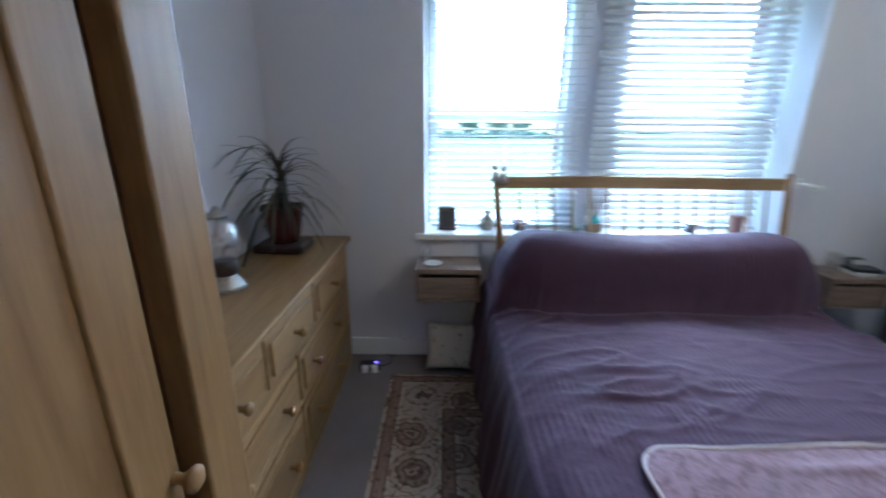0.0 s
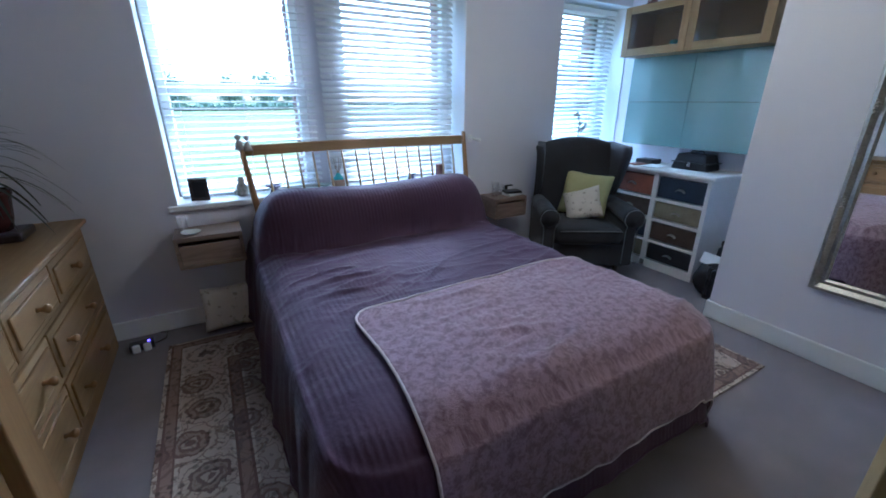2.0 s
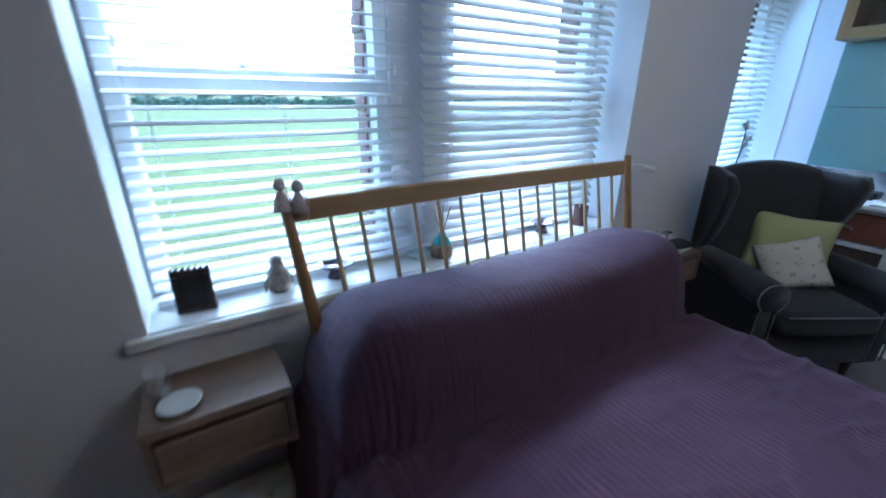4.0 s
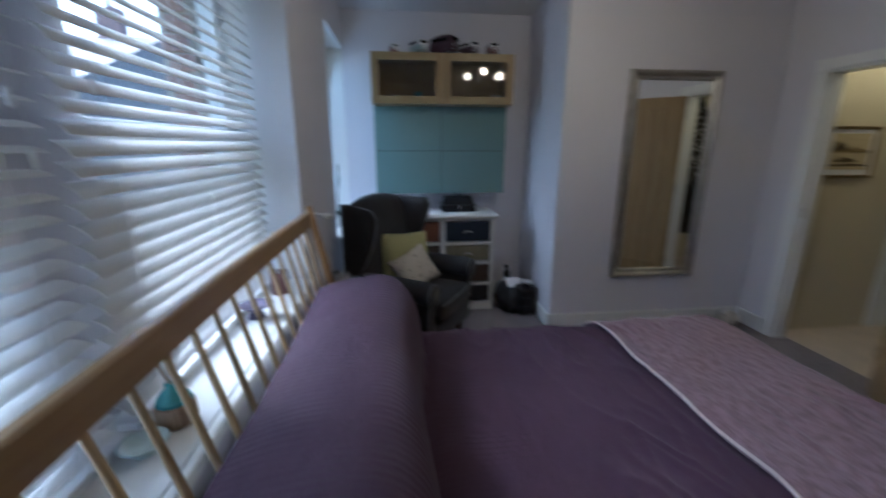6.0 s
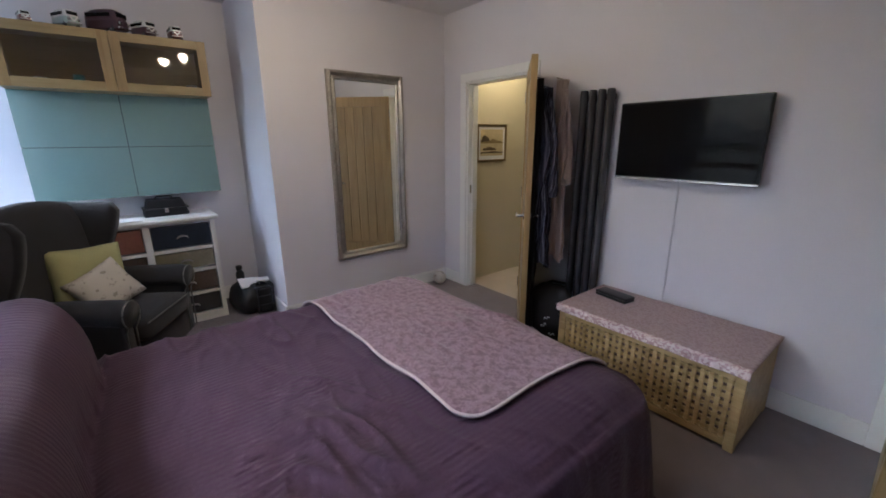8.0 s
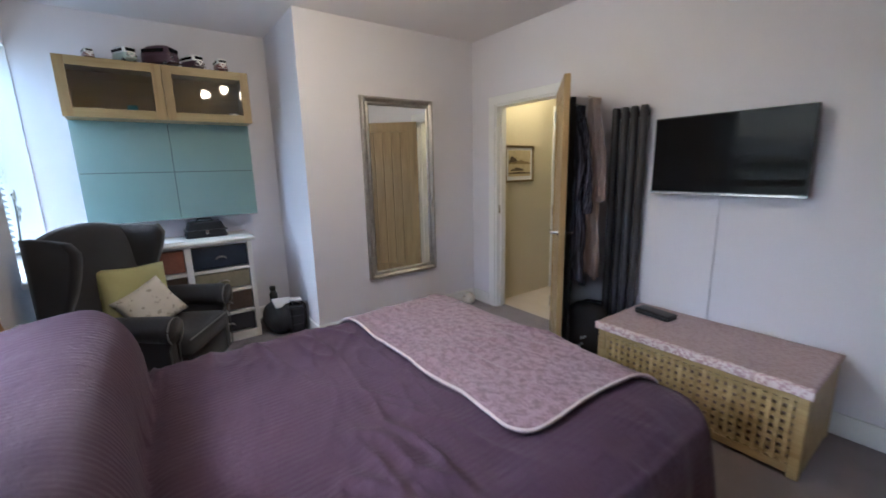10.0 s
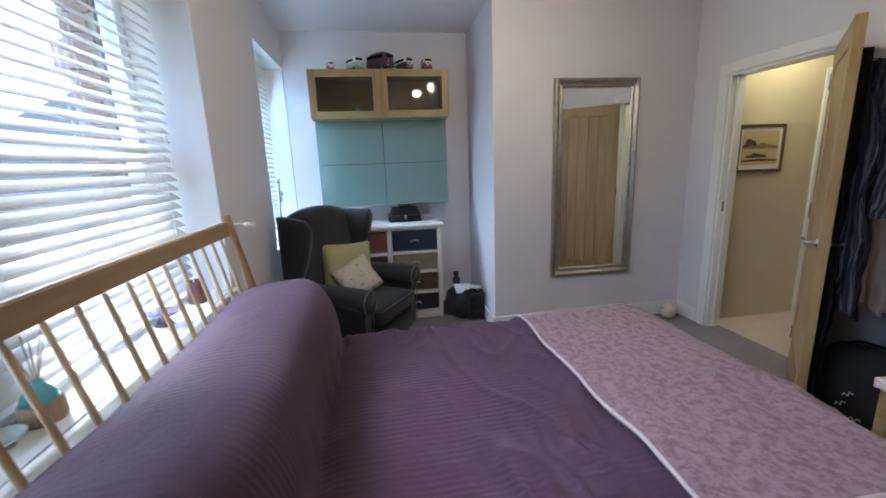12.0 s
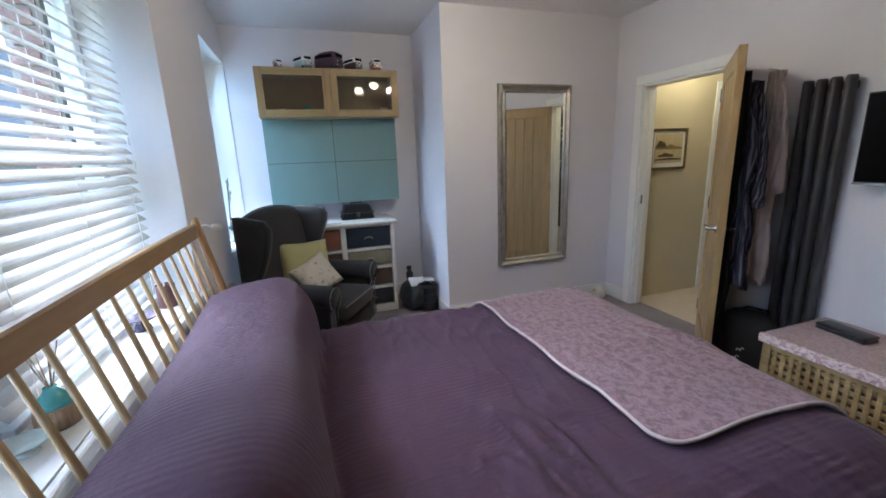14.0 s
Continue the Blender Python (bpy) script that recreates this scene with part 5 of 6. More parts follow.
for i in range(14):
    for j in range(12):
        bm.faces.new((rows_f[i][j], rows_f[i + 1][j], rows_f[i + 1][j + 1], rows_f[i][j + 1]))
        bm.faces.new((rows_b[i][j], rows_b[i][j + 1], rows_b[i + 1][j + 1], rows_b[i + 1][j]))
    for j in (0, 12):
        bm.faces.new((rows_f[i][j], rows_b[i][j], rows_b[i + 1][j], rows_f[i + 1][j]))
for i in (0, 14):
    for j in range(12):
        bm.faces.new((rows_f[i][j], rows_f[i][j + 1], rows_b[i][j + 1], rows_b[i][j]))
part("backrest", bm, CHARCOAL, ch, "arched padded backrest", True)
for s in (-1, 1):
    bm = bmesh.new()
    ins, outs = [], []
    for i in range(10):
        u = i / 9
        f_, b_ = [], []
        for j in range(10):
            v = j / 9
            z = 0.56 + (1.10 - 0.56) * v
            reach = 0.09 + 0.23 * v ** 0.9 + 0.04 * math.sin(math.pi * v) - 0.05 * max(0.0, v - 0.88) / 0.12
            y = 0.30 + 0.07 - (reach) * u
            z2 = z - 0.05 * u * max(0, v - 0.6)
            flare = 0.07 * u * u * (0.4 + 0.6 * v)
            f_.append(bm.verts.new((s * (0.285 + flare), y, z2)))
            b_.append(bm.verts.new((s * (0.345 + flare), y, z2 + 0.004)))
        ins.append(f_)
        outs.append(b_)
    for i in range(9):
        for j in range(9):
            bm.faces.new((ins[i][j], ins[i + 1][j], ins[i + 1][j + 1], ins[i][j + 1]))
            bm.faces.new((outs[i][j], outs[i][j + 1], outs[i + 1][j + 1], outs[i + 1][j]))
        for j in (0, 9):
            bm.faces.new((ins[i][j], outs[i][j], outs[i + 1][j], ins[i + 1][j]))
    for i in (0, 9):
        for j in range(9):
            bm.faces.new((ins[i][j], ins[i][j + 1], outs[i][j + 1], outs[i][j]))
    part("wing", bm, CHARCOAL, ch, "", True)
    arm = part("arm", tube(bmesh.new(), [(s * 0.325, 0.26, 0.575), (s * 0.33, 0.0, 0.575), (s * 0.34, -0.28, 0.56), (s * 0.34, -0.335, 0.55)], [0.06, 0.068, 0.078, 0.078], 20), CHARCOAL, ch, "rolled padded arm", True)
    part("side_panel", pad(s * 0.335 - 0.045, s * 0.335 + 0.045, -0.31, 0.30, 0.14, 0.56, 0.02), CHARCOAL, arm, "", True)
    ring = [(s * 0.34 + 0.078 * math.cos(a), -0.338, 0.55 + 0.078 * math.sin(a)) for a in [math.radians(-50 + 280 * k / 24) for k in range(25)]]
    ring = [(s * 0.335 + 0.045, -0.315, 0.16), (s * 0.335 + 0.045, -0.318, 0.45)] + ring + [(s * 0.335 - 0.045, -0.318, 0.45), (s * 0.335 - 0.045, -0.315, 0.16)]
    part("piping", tube(bmesh.new(), ring, 0.0045, 8), PIPING, arm, "pale grey corded seam", True)
    for ly in (-0.26, 0.26):
        part("leg", lathe(bmesh.new(), [(0.014, 0), (0.024, 0.13)], 12, s * 0.27, ly), DARK_WOOD, ch)
sr = [(-0.25, -0.362, 0.455), (-0.15, -0.374, 0.462), (0.15, -0.374, 0.462), (0.25, -0.362, 0.455)]
part("piping", tube(bmesh.new(), sr, 0.0045, 8), PIPING, ch, "pale grey corded seam", True)


def cushion(name, m, w, h, d, material, label, seed=0):
    bm = bmesh.new()

    def f(sgn):
        def g(u, v):
            a, b = 2 * u - 1, 2 * v - 1
            pinch = 1 - 0.07 * (1 - abs(a)) * abs(b) ** 2 - 0.0
            pin2 = 1 - 0.07 * (1 - abs(b)) * abs(a) ** 2
            t = (max(0, 1 - a ** 4) * max(0, 1 - b ** 4)) ** 0.55
            wob = 0.006 * noise.noise((3 * a + seed, 3 * b, sgn))
            return Vector((a * w / 2 * pin2, sgn * (d / 2 * t + (wob if t > 0.2 else 0)), h / 2 + b * h / 2 * pinch))
        return g
    grid(bm, f(1), 18, 18)
    grid(bm, f(-1), 18, 18)
    bmesh.ops.remove_doubles(bm, verts=bm.verts[:], dist=0.0006)
    o = solid(name, bm, material, label, "cushion", smooth=True)
    o.matrix_world = m
    return o


CH = pose(3.76, 2.89, 0, 0, 0, -31)
cushion("cushion", CH @ pose(0.02, 0.06, 0.475, -16, 4, -30), 0.42, 0.39, 0.13, LIME, "lime green cushion propped in the armchair", 1)
cushion("cushion", CH @ pose(0.02, -0.09, 0.478, -30, -20, -26), 0.32, 0.29, 0.11, CREAM_PRINT, "cream printed cushion leaning on the lime one", 2)
cushion("cushion", pose(0.92, 3.25, 0.012, -18, 3, 4), 0.32, 0.29, 0.12, CREAM_PRINT, "pale printed cushion on the floor against the wall", 3)


# ---- white chest with painted drawers ----
CX0, CX1, CY0, CY1 = 4.345, 4.77, 2.14, 3.08
wc = thing("drawer_chest", pose(0, 0, 0), "white painted chest with drawers in mixed dark colours", "chest of drawers")
part("top", B(CX0 - 0.035, CX1, CY0 - 0.03, CY1 + 0.03, 0.868, 0.90, bevel=0.01), CHALK, wc)
part("side", B(CX0, CX1, CY0, CY0 + 0.035, 0, 0.868, bevel=0.003), CHALK, wc)
part("side", B(CX0, CX1, CY1 - 0.035, CY1, 0, 0.868, bevel=0.003), CHALK, wc)
part("back", B(CX1 - 0.012, CX1, CY0 + 0.035, CY1 - 0.035, 0.03, 0.868), CHALK, wc)
part("divider", B(CX0 + 0.002, CX1 - 0.012, 2.585, 2.63, 0.06, 0.868), CHALK, wc)
ROWS = ((0.66, 0.835), (0.475, 0.615), (0.275, 0.43), (0.085, 0.23))
for z0, z1 in ((0.0, 0.075), (0.24, 0.265), (0.44, 0.465), (0.625, 0.65), (0.845, 0.867)):
    for y0, y1 in ((CY0 + 0.035, 2.585), (2.63, CY1 - 0.035)):
        part("rail", B(CX0 + 0.001, CX1 - 0.012, y0, y1, z0, z1), CHALK, wc)
COLS = ((NAVY, RUST), (KHAKI, BROWN), (BROWN, NAVY), (INK, KHAKI))
for (z0, z1), pair in zip(ROWS, COLS):
    for (y0, y1), m_ in zip(((CY0 + 0.04, 2.58), (2.635, CY1 - 0.04)), pair):
        d = part("drawer", B(CX0 + 0.012, CX0 + 0.34, y0, y1, z0, z1, bevel=0.004), m_, wc, "painted drawer front")
        yc, zc = (y0 + y1) / 2, (z0 + z1) / 2
        bm = bmesh.new()
        grid(bm, lambda u, v: Vector((CX0 + 0.012 - 0.022 * math.sin(math.pi * (0.5 * v)), yc + 0.042 * math.cos(math.pi * u) * (1 - 0.2 * v), zc - 0.016 + 0.03 * math.sin(math.pi * u) * (1 - 0.45 * v) * 0.9)), 12, 5)
        part("cup_handle", bm, SILVER, d, "pewter cup handle", True)

mb = thing("black_case", pose(4.60, 2.44, 0.9), "black case with a metal clasp on the white chest", "case")
bm = B(-0.10, 0.10, -0.155, 0.155, 0.0, 0.13, bevel=0.014, segs=3)
for q in bm.verts:
    if q.co.z > 0.06:
        q.co.y *= 0.80
        q.co.x *= 0.86
part("body", bm, ROBE_BLACK, mb)
part("lid_band", B(-0.102, 0.102, -0.157, 0.157, 0.056, 0.066, bevel=0.003), BLACK, mb)
part("handle", tube(bmesh.new(), [(0, -0.06, 0.13), (0, -0.05, 0.152), (0, 0.05, 0.152), (0, 0.06, 0.13)], 0.006, 8), BLACK, mb, "", True)
part("clasp", B(-0.107, -0.1025, -0.014, 0.014, 0.03, 0.065, bevel=0.002), CHROME, mb, "small steel clasp")
sd = thing("set_top_box", pose(4.57, 2.86, 0.9), "small black speaker box on the white chest", "speaker")
part("body", B(-0.07, 0.07, -0.085, 0.085, 0, 0.045, bevel=0.008), BLACK, sd)
part("grille", B(-0.0735, -0.0705, -0.07, 0.07, 0.006, 0.039), ANTHRACITE, sd)
bk = solid("magazine", B(-0.10, 0.10, -0.075, 0.075, 0, 0.01, bevel=0.002), PAPER, "white booklet lying on the white chest", "booklet")
bk.matrix_world = pose(4.42, 2.70, 0.9005, 0, 0, 8)
bk = solid("notebook", B(-0.07, 0.07, -0.05, 0.05, 0, 0.012, bevel=0.002), RUST, "red-brown notebook lying on the white chest", "notebook")
bk.matrix_world = pose(4.42, 2.87, 0.9005, 0, 0, -10)

# ---- wall cabinets in the alcove ----
KY0, KY1 = 2.015, 3.185
oc = thing("glass_cabinet", pose(0, 0, 0), "oak wall cabinet with two glazed doors", "cabinet")
for a in ((4.40, XA - 0.012, KY0, KY1, 1.825, 1.845), (4.40, XA - 0.012, KY0, KY1, 2.195, 2.215)):
    part("shelf_board", B(*a), OAK_Y, oc)
for a in ((KY0, KY0 + 0.02), (KY1 - 0.02, KY1), (2.59, 2.61)):
    part("side", B(4.40, XA - 0.012, a[0], a[1], 1.845, 2.195), OAK_Y, oc)
part("back", B(XA - 0.012, XA - 0.004, KY0, KY1, 1.825, 2.215), OAK_Y, oc)
for y0, y1 in ((KY0, 2.598), (2.602, KY1)):
    d = part("door", B(4.387, 4.391, y0 + 0.055, y1 - 0.055, 1.88, 2.16), SMOKED, oc, "framed door with a clear glass pane")
    for a in ((y0, y0 + 0.06, 1.825, 2.215), (y1 - 0.06, y1, 1.825, 2.215)):
        part("stile", B(4.378, 4.398, *a, bevel=0.002), OAK, d)
    for a in ((1.825, 1.885), (2.155, 2.215)):
        part("rail", B(4.378, 4.398, y0 + 0.06, y1 - 0.06, *a, bevel=0.002), OAK_Y, d)
tc_ = thing("teal_cabinet", pose(0, 0, 0), "shallow wall cabinet with four glossy teal glass doors", "cabinet")
part("body", B(4.60, XA - 0.004, KY0 + 0.004, KY1 - 0.004, 1.068, 1.818), INK, tc_)
for y0, y1 in ((KY0, 2.598), (2.602, KY1)):
    for z0, z1 in ((1.065, 1.443), (1.447, 1.822)):
        part("door", B(4.58, 4.598, y0, y1, z0, z1, bevel=0.0015), TEAL, tc_)
for y, r, h, m_ in ((2.12, 0.04, 0.07, WHITE), (2.24, 0.03, 0.05, COPPER), (2.48, 0.045, 0.05, WHITE), (2.38, 0.06, 0.035, PAPER), (2.80, 0.035, 0.09, TURQUOISE), (3.0, 0.04, 0.06, WHITE)):
    bm = bmesh.new()
    lathe(bm, [(r * 0.6, 0), (r, h * 0.4), (r * 0.9, h), (r * 0.8, h), (r * 0.85, h * 0.4), (0, h * 0.15)], 20)
    o = solid("ornamental_cup", bm, m_, "small glazed cup kept behind the cabinet's glass", "cup", "cups in the cabinet", smooth=True)
    o.location = (4.55, y, 1.8455)


# ---- model camper vans on the cabinet ----
def van(x, y, rz, L, low, high, label):
    """A toy camper van; its nose looks along -x before turning."""
    h, w = L * 0.60, L * 0.5
    v = thing("model_van", pose(x, y, 2.2155, 0, 0, rz), label, "model van", "model camper vans on the cabinet")
    def shell(z0, z1, front, rear, half, crown):
        """A rounded shell: square-shouldered in plan, its roof drawn in and dropping to the tail."""
        def f(u, q):
            a = 2 * math.pi * u
            c, t = math.cos(a), math.sin(a)
            draw = max(0.0, 1 - q ** crown) ** (1 / crown)
            x = math.copysign(abs(c) ** 0.5, c) * (0.25 + 0.75 * draw if q > 0.98 else draw)
            z = z0 + (z1 - z0) * min(q, 0.995)
            if crown < 5 and x > 0:
                z -= (z1 - z0) * 0.30 * x ** 2 * q
            return Vector((x * (rear if x > 0 else front), math.copysign(abs(t) ** 0.5, t) * half * draw, z))
        shell_bm = bmesh.new()
        rows = grid(shell_bm, f, 28, 12, close_u=True)
        shell_bm.faces.new([k[0] for k in rows])
        shell_bm.faces.new([k[-1] for k in rows])
        return shell_bm

    part("lower_body", shell(h * 0.16, h * 0.60, L * 0.5, L * 0.5, w * 0.5, 9.0), low, v, "", True)
    part("upper_body", shell(h * 0.52, h * 1.02, L * 0.475, L * 0.49, w * 0.475, 3.6), high, v, "", True)
    part("windscreen", B(-L * 0.475, -L * 0.36, -w * 0.33, w * 0.33, h * 0.64, h * 0.84, bevel=L * 0.01), SCREEN, v, "dark split windscreen")
    for s in (-1, 1):
        part("side_window", B(-L * 0.3, L * 0.38, s * w * 0.40, s * w * 0.478, h * 0.64, h * 0.82, bevel=L * 0.006), SCREEN, v)
        hl_ = part("headlight", lathe(bmesh.new(), [(L * 0.045, 0), (L * 0.045, L * 0.015), (L * 0.01, L * 0.02)], 14), CHROME, v, "round chrome headlight", True)
        hl_.matrix_local = pose(-L * 0.49, s * w * 0.3, h * 0.4, 0, -90, 0)
        nose = part("nose_flash", B(-L * 0.505, -L * 0.495, -0.004, 0.004, -h * 0.16, h * 0.14), high, v)
        nose.matrix_local = pose(0, s * w * 0.12, h * 0.42, -s * 40, 0, 0)
        for fx in (-0.28, 0.28):
            wh = part("wheel", lathe(bmesh.new(), [(L * 0.04, -L * 0.03), (L * 0.085, -L * 0.03), (L * 0.085, L * 0.03), (L * 0.04, L * 0.03)], 18), BLACK, v, "", False)
            wh.matrix_local = pose(fx * L, s * w * 0.42, L * 0.085, 90, 0, 0)
            part("hub_cap", lathe(bmesh.new(), [(L * 0.04, 0), (L * 0.03, L * 0.012)], 14, 0, 0, -s * L * 0.03 if s > 0 else L * 0.03), CHROME, wh)
    part("bumper", B(-L * 0.525, -L * 0.485, -w * 0.47, w * 0.47, h * 0.17, h * 0.23, bevel=L * 0.008), CHROME, v)
    return v


RED_ENAMEL = mat("red_enamel", (0.16, 0.03, 0.03), rough=0.3, vary=0.1)
PLUM_ENAMEL = mat("plum_enamel", (0.065, 0.03, 0.045), rough=0.3, vary=0.1)
MINT_ENAMEL = mat("mint_enamel", (0.42, 0.5, 0.46), rough=0.3, vary=0.1)
van(4.46, 3.0, 15, 0.115, RED_ENAMEL, WHITE, "tiny red and white model camper van")
van(4.47, 2.80, 30, 0.18, MINT_ENAMEL, WHITE, "pale mint and white model camper van")
van(4.5, 2.585, 50, 0.25, PLUM_ENAMEL, PLUM_ENAMEL, "large dark plum model camper van")
van(4.48, 2.38, 30, 0.18, PLUM_ENAMEL, WHITE, "plum and white model camper van")
van(4.46, 2.19, 5, 0.16, RED_ENAMEL, WHITE, "red and white model camper van facing the room")

PETAL = mat("orchid_petal", (0.45, 0.47, 0.42), rough=0.6, vary=0.2, scale=30)
# ---- orchid on the alcove window board ----
oz = W2[2] + 0.036
orc = thing("orchid", pose(4.27, 3.50, oz), "white orchid in a pale pot on the alcove window board", "plant")
part("pot", lathe(bmesh.new(), [(0.045, 0), (0.06, 0.1), (0.055, 0.1), (0.04, 0.02), (0, 0.02)], 22), WHITE, orc, "", True)
stem = [(0, 0, 0.05), (0.01, -0.01, 0.25), (0.0, -0.02, 0.42), (-0.05, -0.03, 0.50), (-0.09, -0.03, 0.49)]
part("stem", tube(bmesh.new(), stem, 0.0045, 6), LEAF, orc, "", True)
part("stem", tube(bmesh.new(), [(0, 0, 0.05), (0.03, 0, 0.22), (0.06, -0.01, 0.36), (0.10, -0.02, 0.40)], 0.003, 6), LEAF, orc, "", True)
rnd = random.Random(8)
for k in range(5):
    a = k * 1.3
    bm = bmesh.new()
    grid(bm, lambda u, v: Vector((math.cos(a) * 0.17 * u - math.sin(a) * 0.03 * (2 * v - 1) * math.sin(math.pi * min(1, u + 0.05)), math.sin(a) * 0.10 * u + math.cos(a) * 0.03 * (2 * v - 1) * math.sin(math.pi * min(1, u + 0.05)), 0.10 + 0.10 * u - 0.13 * u * u)), 8, 3)
    part("leaf", bm, LEAF, orc, "", True)
for fx, fy, fz in ((0.0, -0.025, 0.40), (-0.03, -0.03, 0.47), (-0.06, -0.035, 0.50), (-0.09, -0.035, 0.485), (0.06, -0.015, 0.35), (0.085, -0.02, 0.39), (0.01, -0.02, 0.34)):
    bm = bmesh.new()
    for p in range(5):
        a = p * 1.2566 + fx * 30
        c, s = math.cos(a), math.sin(a)
        vs = [bm.verts.new((fx + q * c - w_ * s, fy - 0.006 * math.sin(q * 80), fz + q * s + w_ * c)) for q, w_ in ((0.0, 0.0), (0.014, 0.011), (0.028, 0.0), (0.014, -0.011))]
        bm.faces.new(vs)
    part("flower", bm, PETAL, orc, "pale petals")

# ---- tall mirror ----
mi = thing("wall_mirror", pose(XM - 0.003, 0.907, 0.438), "tall wall mirror in a wide antique silver frame", "mirror")
mw, mh, mf = 0.365, 1.60, 0.075


def moulding(pts_in, pts_out):
    bm = bmesh.new()
    ring = []
    for (iy, iz), (oy, oz_) in zip(pts_in, pts_out):
        row = []
        for k, dx in ((0.0, -0.012), (0.15, -0.022), (0.4, -0.016), (0.7, -0.034), (0.9, -0.03), (1.0, -0.012), (1.0, 0.0), (0.0, 0.0)):
            row.append(bm.verts.new((dx, iy + (oy - iy) * k, iz + (oz_ - iz) * k)))
        ring.append(row)
    for k in range(8):
        bm.faces.new((ring[0][k], ring[0][(k + 1) % 8], ring[1][(k + 1) % 8], ring[1][k]))
    bm.faces.new(ring[0])
    bm.faces.new(ring[1][::-1])
    return bm


i_ = [(-mw + mf, mf), (mw - mf, mf), (mw - mf, mh - mf), (-mw + mf, mh - mf)]
o_ = [(-mw, 0), (mw, 0), (mw, mh), (-mw, mh)]
for k in range(4):
    part("frame_side", moulding((i_[k], i_[(k + 1) % 4]), (o_[k], o_[(k + 1) % 4])), SILVER, mi)
part("glass", B(-0.010, -0.004, -mw + mf - 0.002, mw - mf + 0.002, mf - 0.002, mh - mf + 0.002), MIRROR, mi, "clear mirror glass")
for z in (0.0, mh * 0.32, mh * 0.62, mh):
    for y in (-mw + 0.03, mw - 0.03):
        bm = bmesh.new()
        for k in range(5):
            lathe(bm, [(0.002, -0.008), (0.012, 0), (0.002, 0.008)], 8, -0.03, y + 0.006 * math.sin(k * 2), min(max(z, 0.04), mh - 0.04) + (k - 2) * 0.014)
        part("scroll", bm, SILVER, mi, "worn silver scroll ornament", True)

# ---- radiator, television, blanket box ----
ra = thing("radiator", pose(2.186, YS, 0), "tall anthracite column radiator on the wall", "radiator")
for k in range(4):
    x = -0.099 + k * 0.066
    part("column", tube(bmesh.new(), [(x, 0.062, 0.16), (x, 0.062, 0.175), (x, 0.062, 1.785), (x, 0.062, 1.80)], [0.028, 0.0335, 0.0335, 0.028], 18, True, 0.72), ANTHRACITE, ra, "", True)
for z in (0.2, 1.75):
    part("manifold", B(-0.125, 0.125, 0.03, 0.05, z - 0.02, z + 0.02, bevel=0.008), ANTHRACITE, ra)
    for s in (-1, 1):
        part("bracket", B(s * 0.07 - 0.015, s * 0.07 + 0.015, 0.003, 0.03, z - 0.015, z + 0.015), ANTHRACITE, ra)
for s in (-1, 1):
    part("pipe", tube(bmesh.new(), [(s * 0.1, 0.04, 0.18), (s * 0.1, 0.04, 0.0)], 0.008, 10), CHROME, ra)

tv = thing("television", pose(1.602, YS, 1.472), "black flat-screen television on a wall bracket", "television")
part("cabinet", B(-0.393, 0.393, 0.055, 0.085, -0.24, 0.225, bevel=0.006), BLACK, tv)
part("screen", B(-0.384, 0.384, 0.0855, 0.088, -0.222, 0.217), SCREEN, tv, "dark glossy screen")
part("trim_strip", B(-0.393, 0.393, 0.0855, 0.09, -0.24, -0.228), CHROME, tv, "thin silver strip along the bottom")
part("bracket", B(-0.12, 0.12, 0.003, 0.055, -0.1, 0.1), BLACK, tv)
part("badge", B(-0.02, 0.02, 0.0902, 0.092, -0.238, -0.230), PAPER, tv)
cb = solid("cable_trunking", B(-0.009, 0.009, 0.0, 0.010, 0.16, 1.245, bevel=0.004), WALL, "white plastic cable trunking below the television", "trunking")
cb.matrix_world = pose(1.625, YS + 0.003, 0)

OX0, OX1, OY0, OY1, OZ = 0.985, 2.005, 0.075, 0.61, 0.425
ob = thing("blanket_box", pose(0, 0, 0), "honey-coloured slatted wooden blanket box by the wall", "box")
for x in (OX0, OX1 - 0.045):
    for y in (OY0, OY1 - 0.045):
        part("corner_post", B(x, x + 0.045, y, y + 0.045, 0, OZ, bevel=0.004), LATTICE, ob)
for y0 in (OY0, OY1 - 0.03):
    for z0, z1 in ((0.02, 0.06), (OZ - 0.045, OZ)):
        part("rail", B(OX0 + 0.045, OX1 - 0.045, y0, y0 + 0.03, z0, z1, bevel=0.003), LATTICE, ob)
for x0 in (OX0, OX1 - 0.03):
    part("end_panel", B(x0, x0 + 0.03, OY0 + 0.045, OY1 - 0.045, 0.02, OZ, bevel=0.003), LATTICE, ob)
part("lining", B(OX0 + 0.05, OX1 - 0.05, OY0 + 0.05, OY1 - 0.05, 0.03, OZ - 0.02), SHELF_WOOD, ob, "dark inside seen through the lattice")
nv = 24
vme = mesh_of("slat", B(-0.0105, 0.0105, -0.006, 0.006, 0, OZ - 0.105, bevel=0.002, segs=1), LATTICE)
hme = mesh_of("cross_slat", B(OX0 + 0.045, OX1 - 0.045, -0.006, 0.006, -0.0105, 0.0105, bevel=0.002, segs=1), LATTICE)
for k in range(nv):
    piece("slat", vme, ob, pose(OX0 + 0.045 + (k + 0.5) * (OX1 - OX0 - 0.09) / nv, OY1 - 0.010, 0.06))
for k in range(8):
    piece("cross_slat", hme, ob, pose(0, OY1 - 0.0125, 0.06 + (k + 0.5) * (OZ - 0.105) / 8))
part("lid", B(OX0 - 0.008, OX1 + 0.008, OY0 - 0.005, OY1 + 0.012, OZ + 0.001, OZ + 0.022, bevel=0.004), LATTICE, ob)


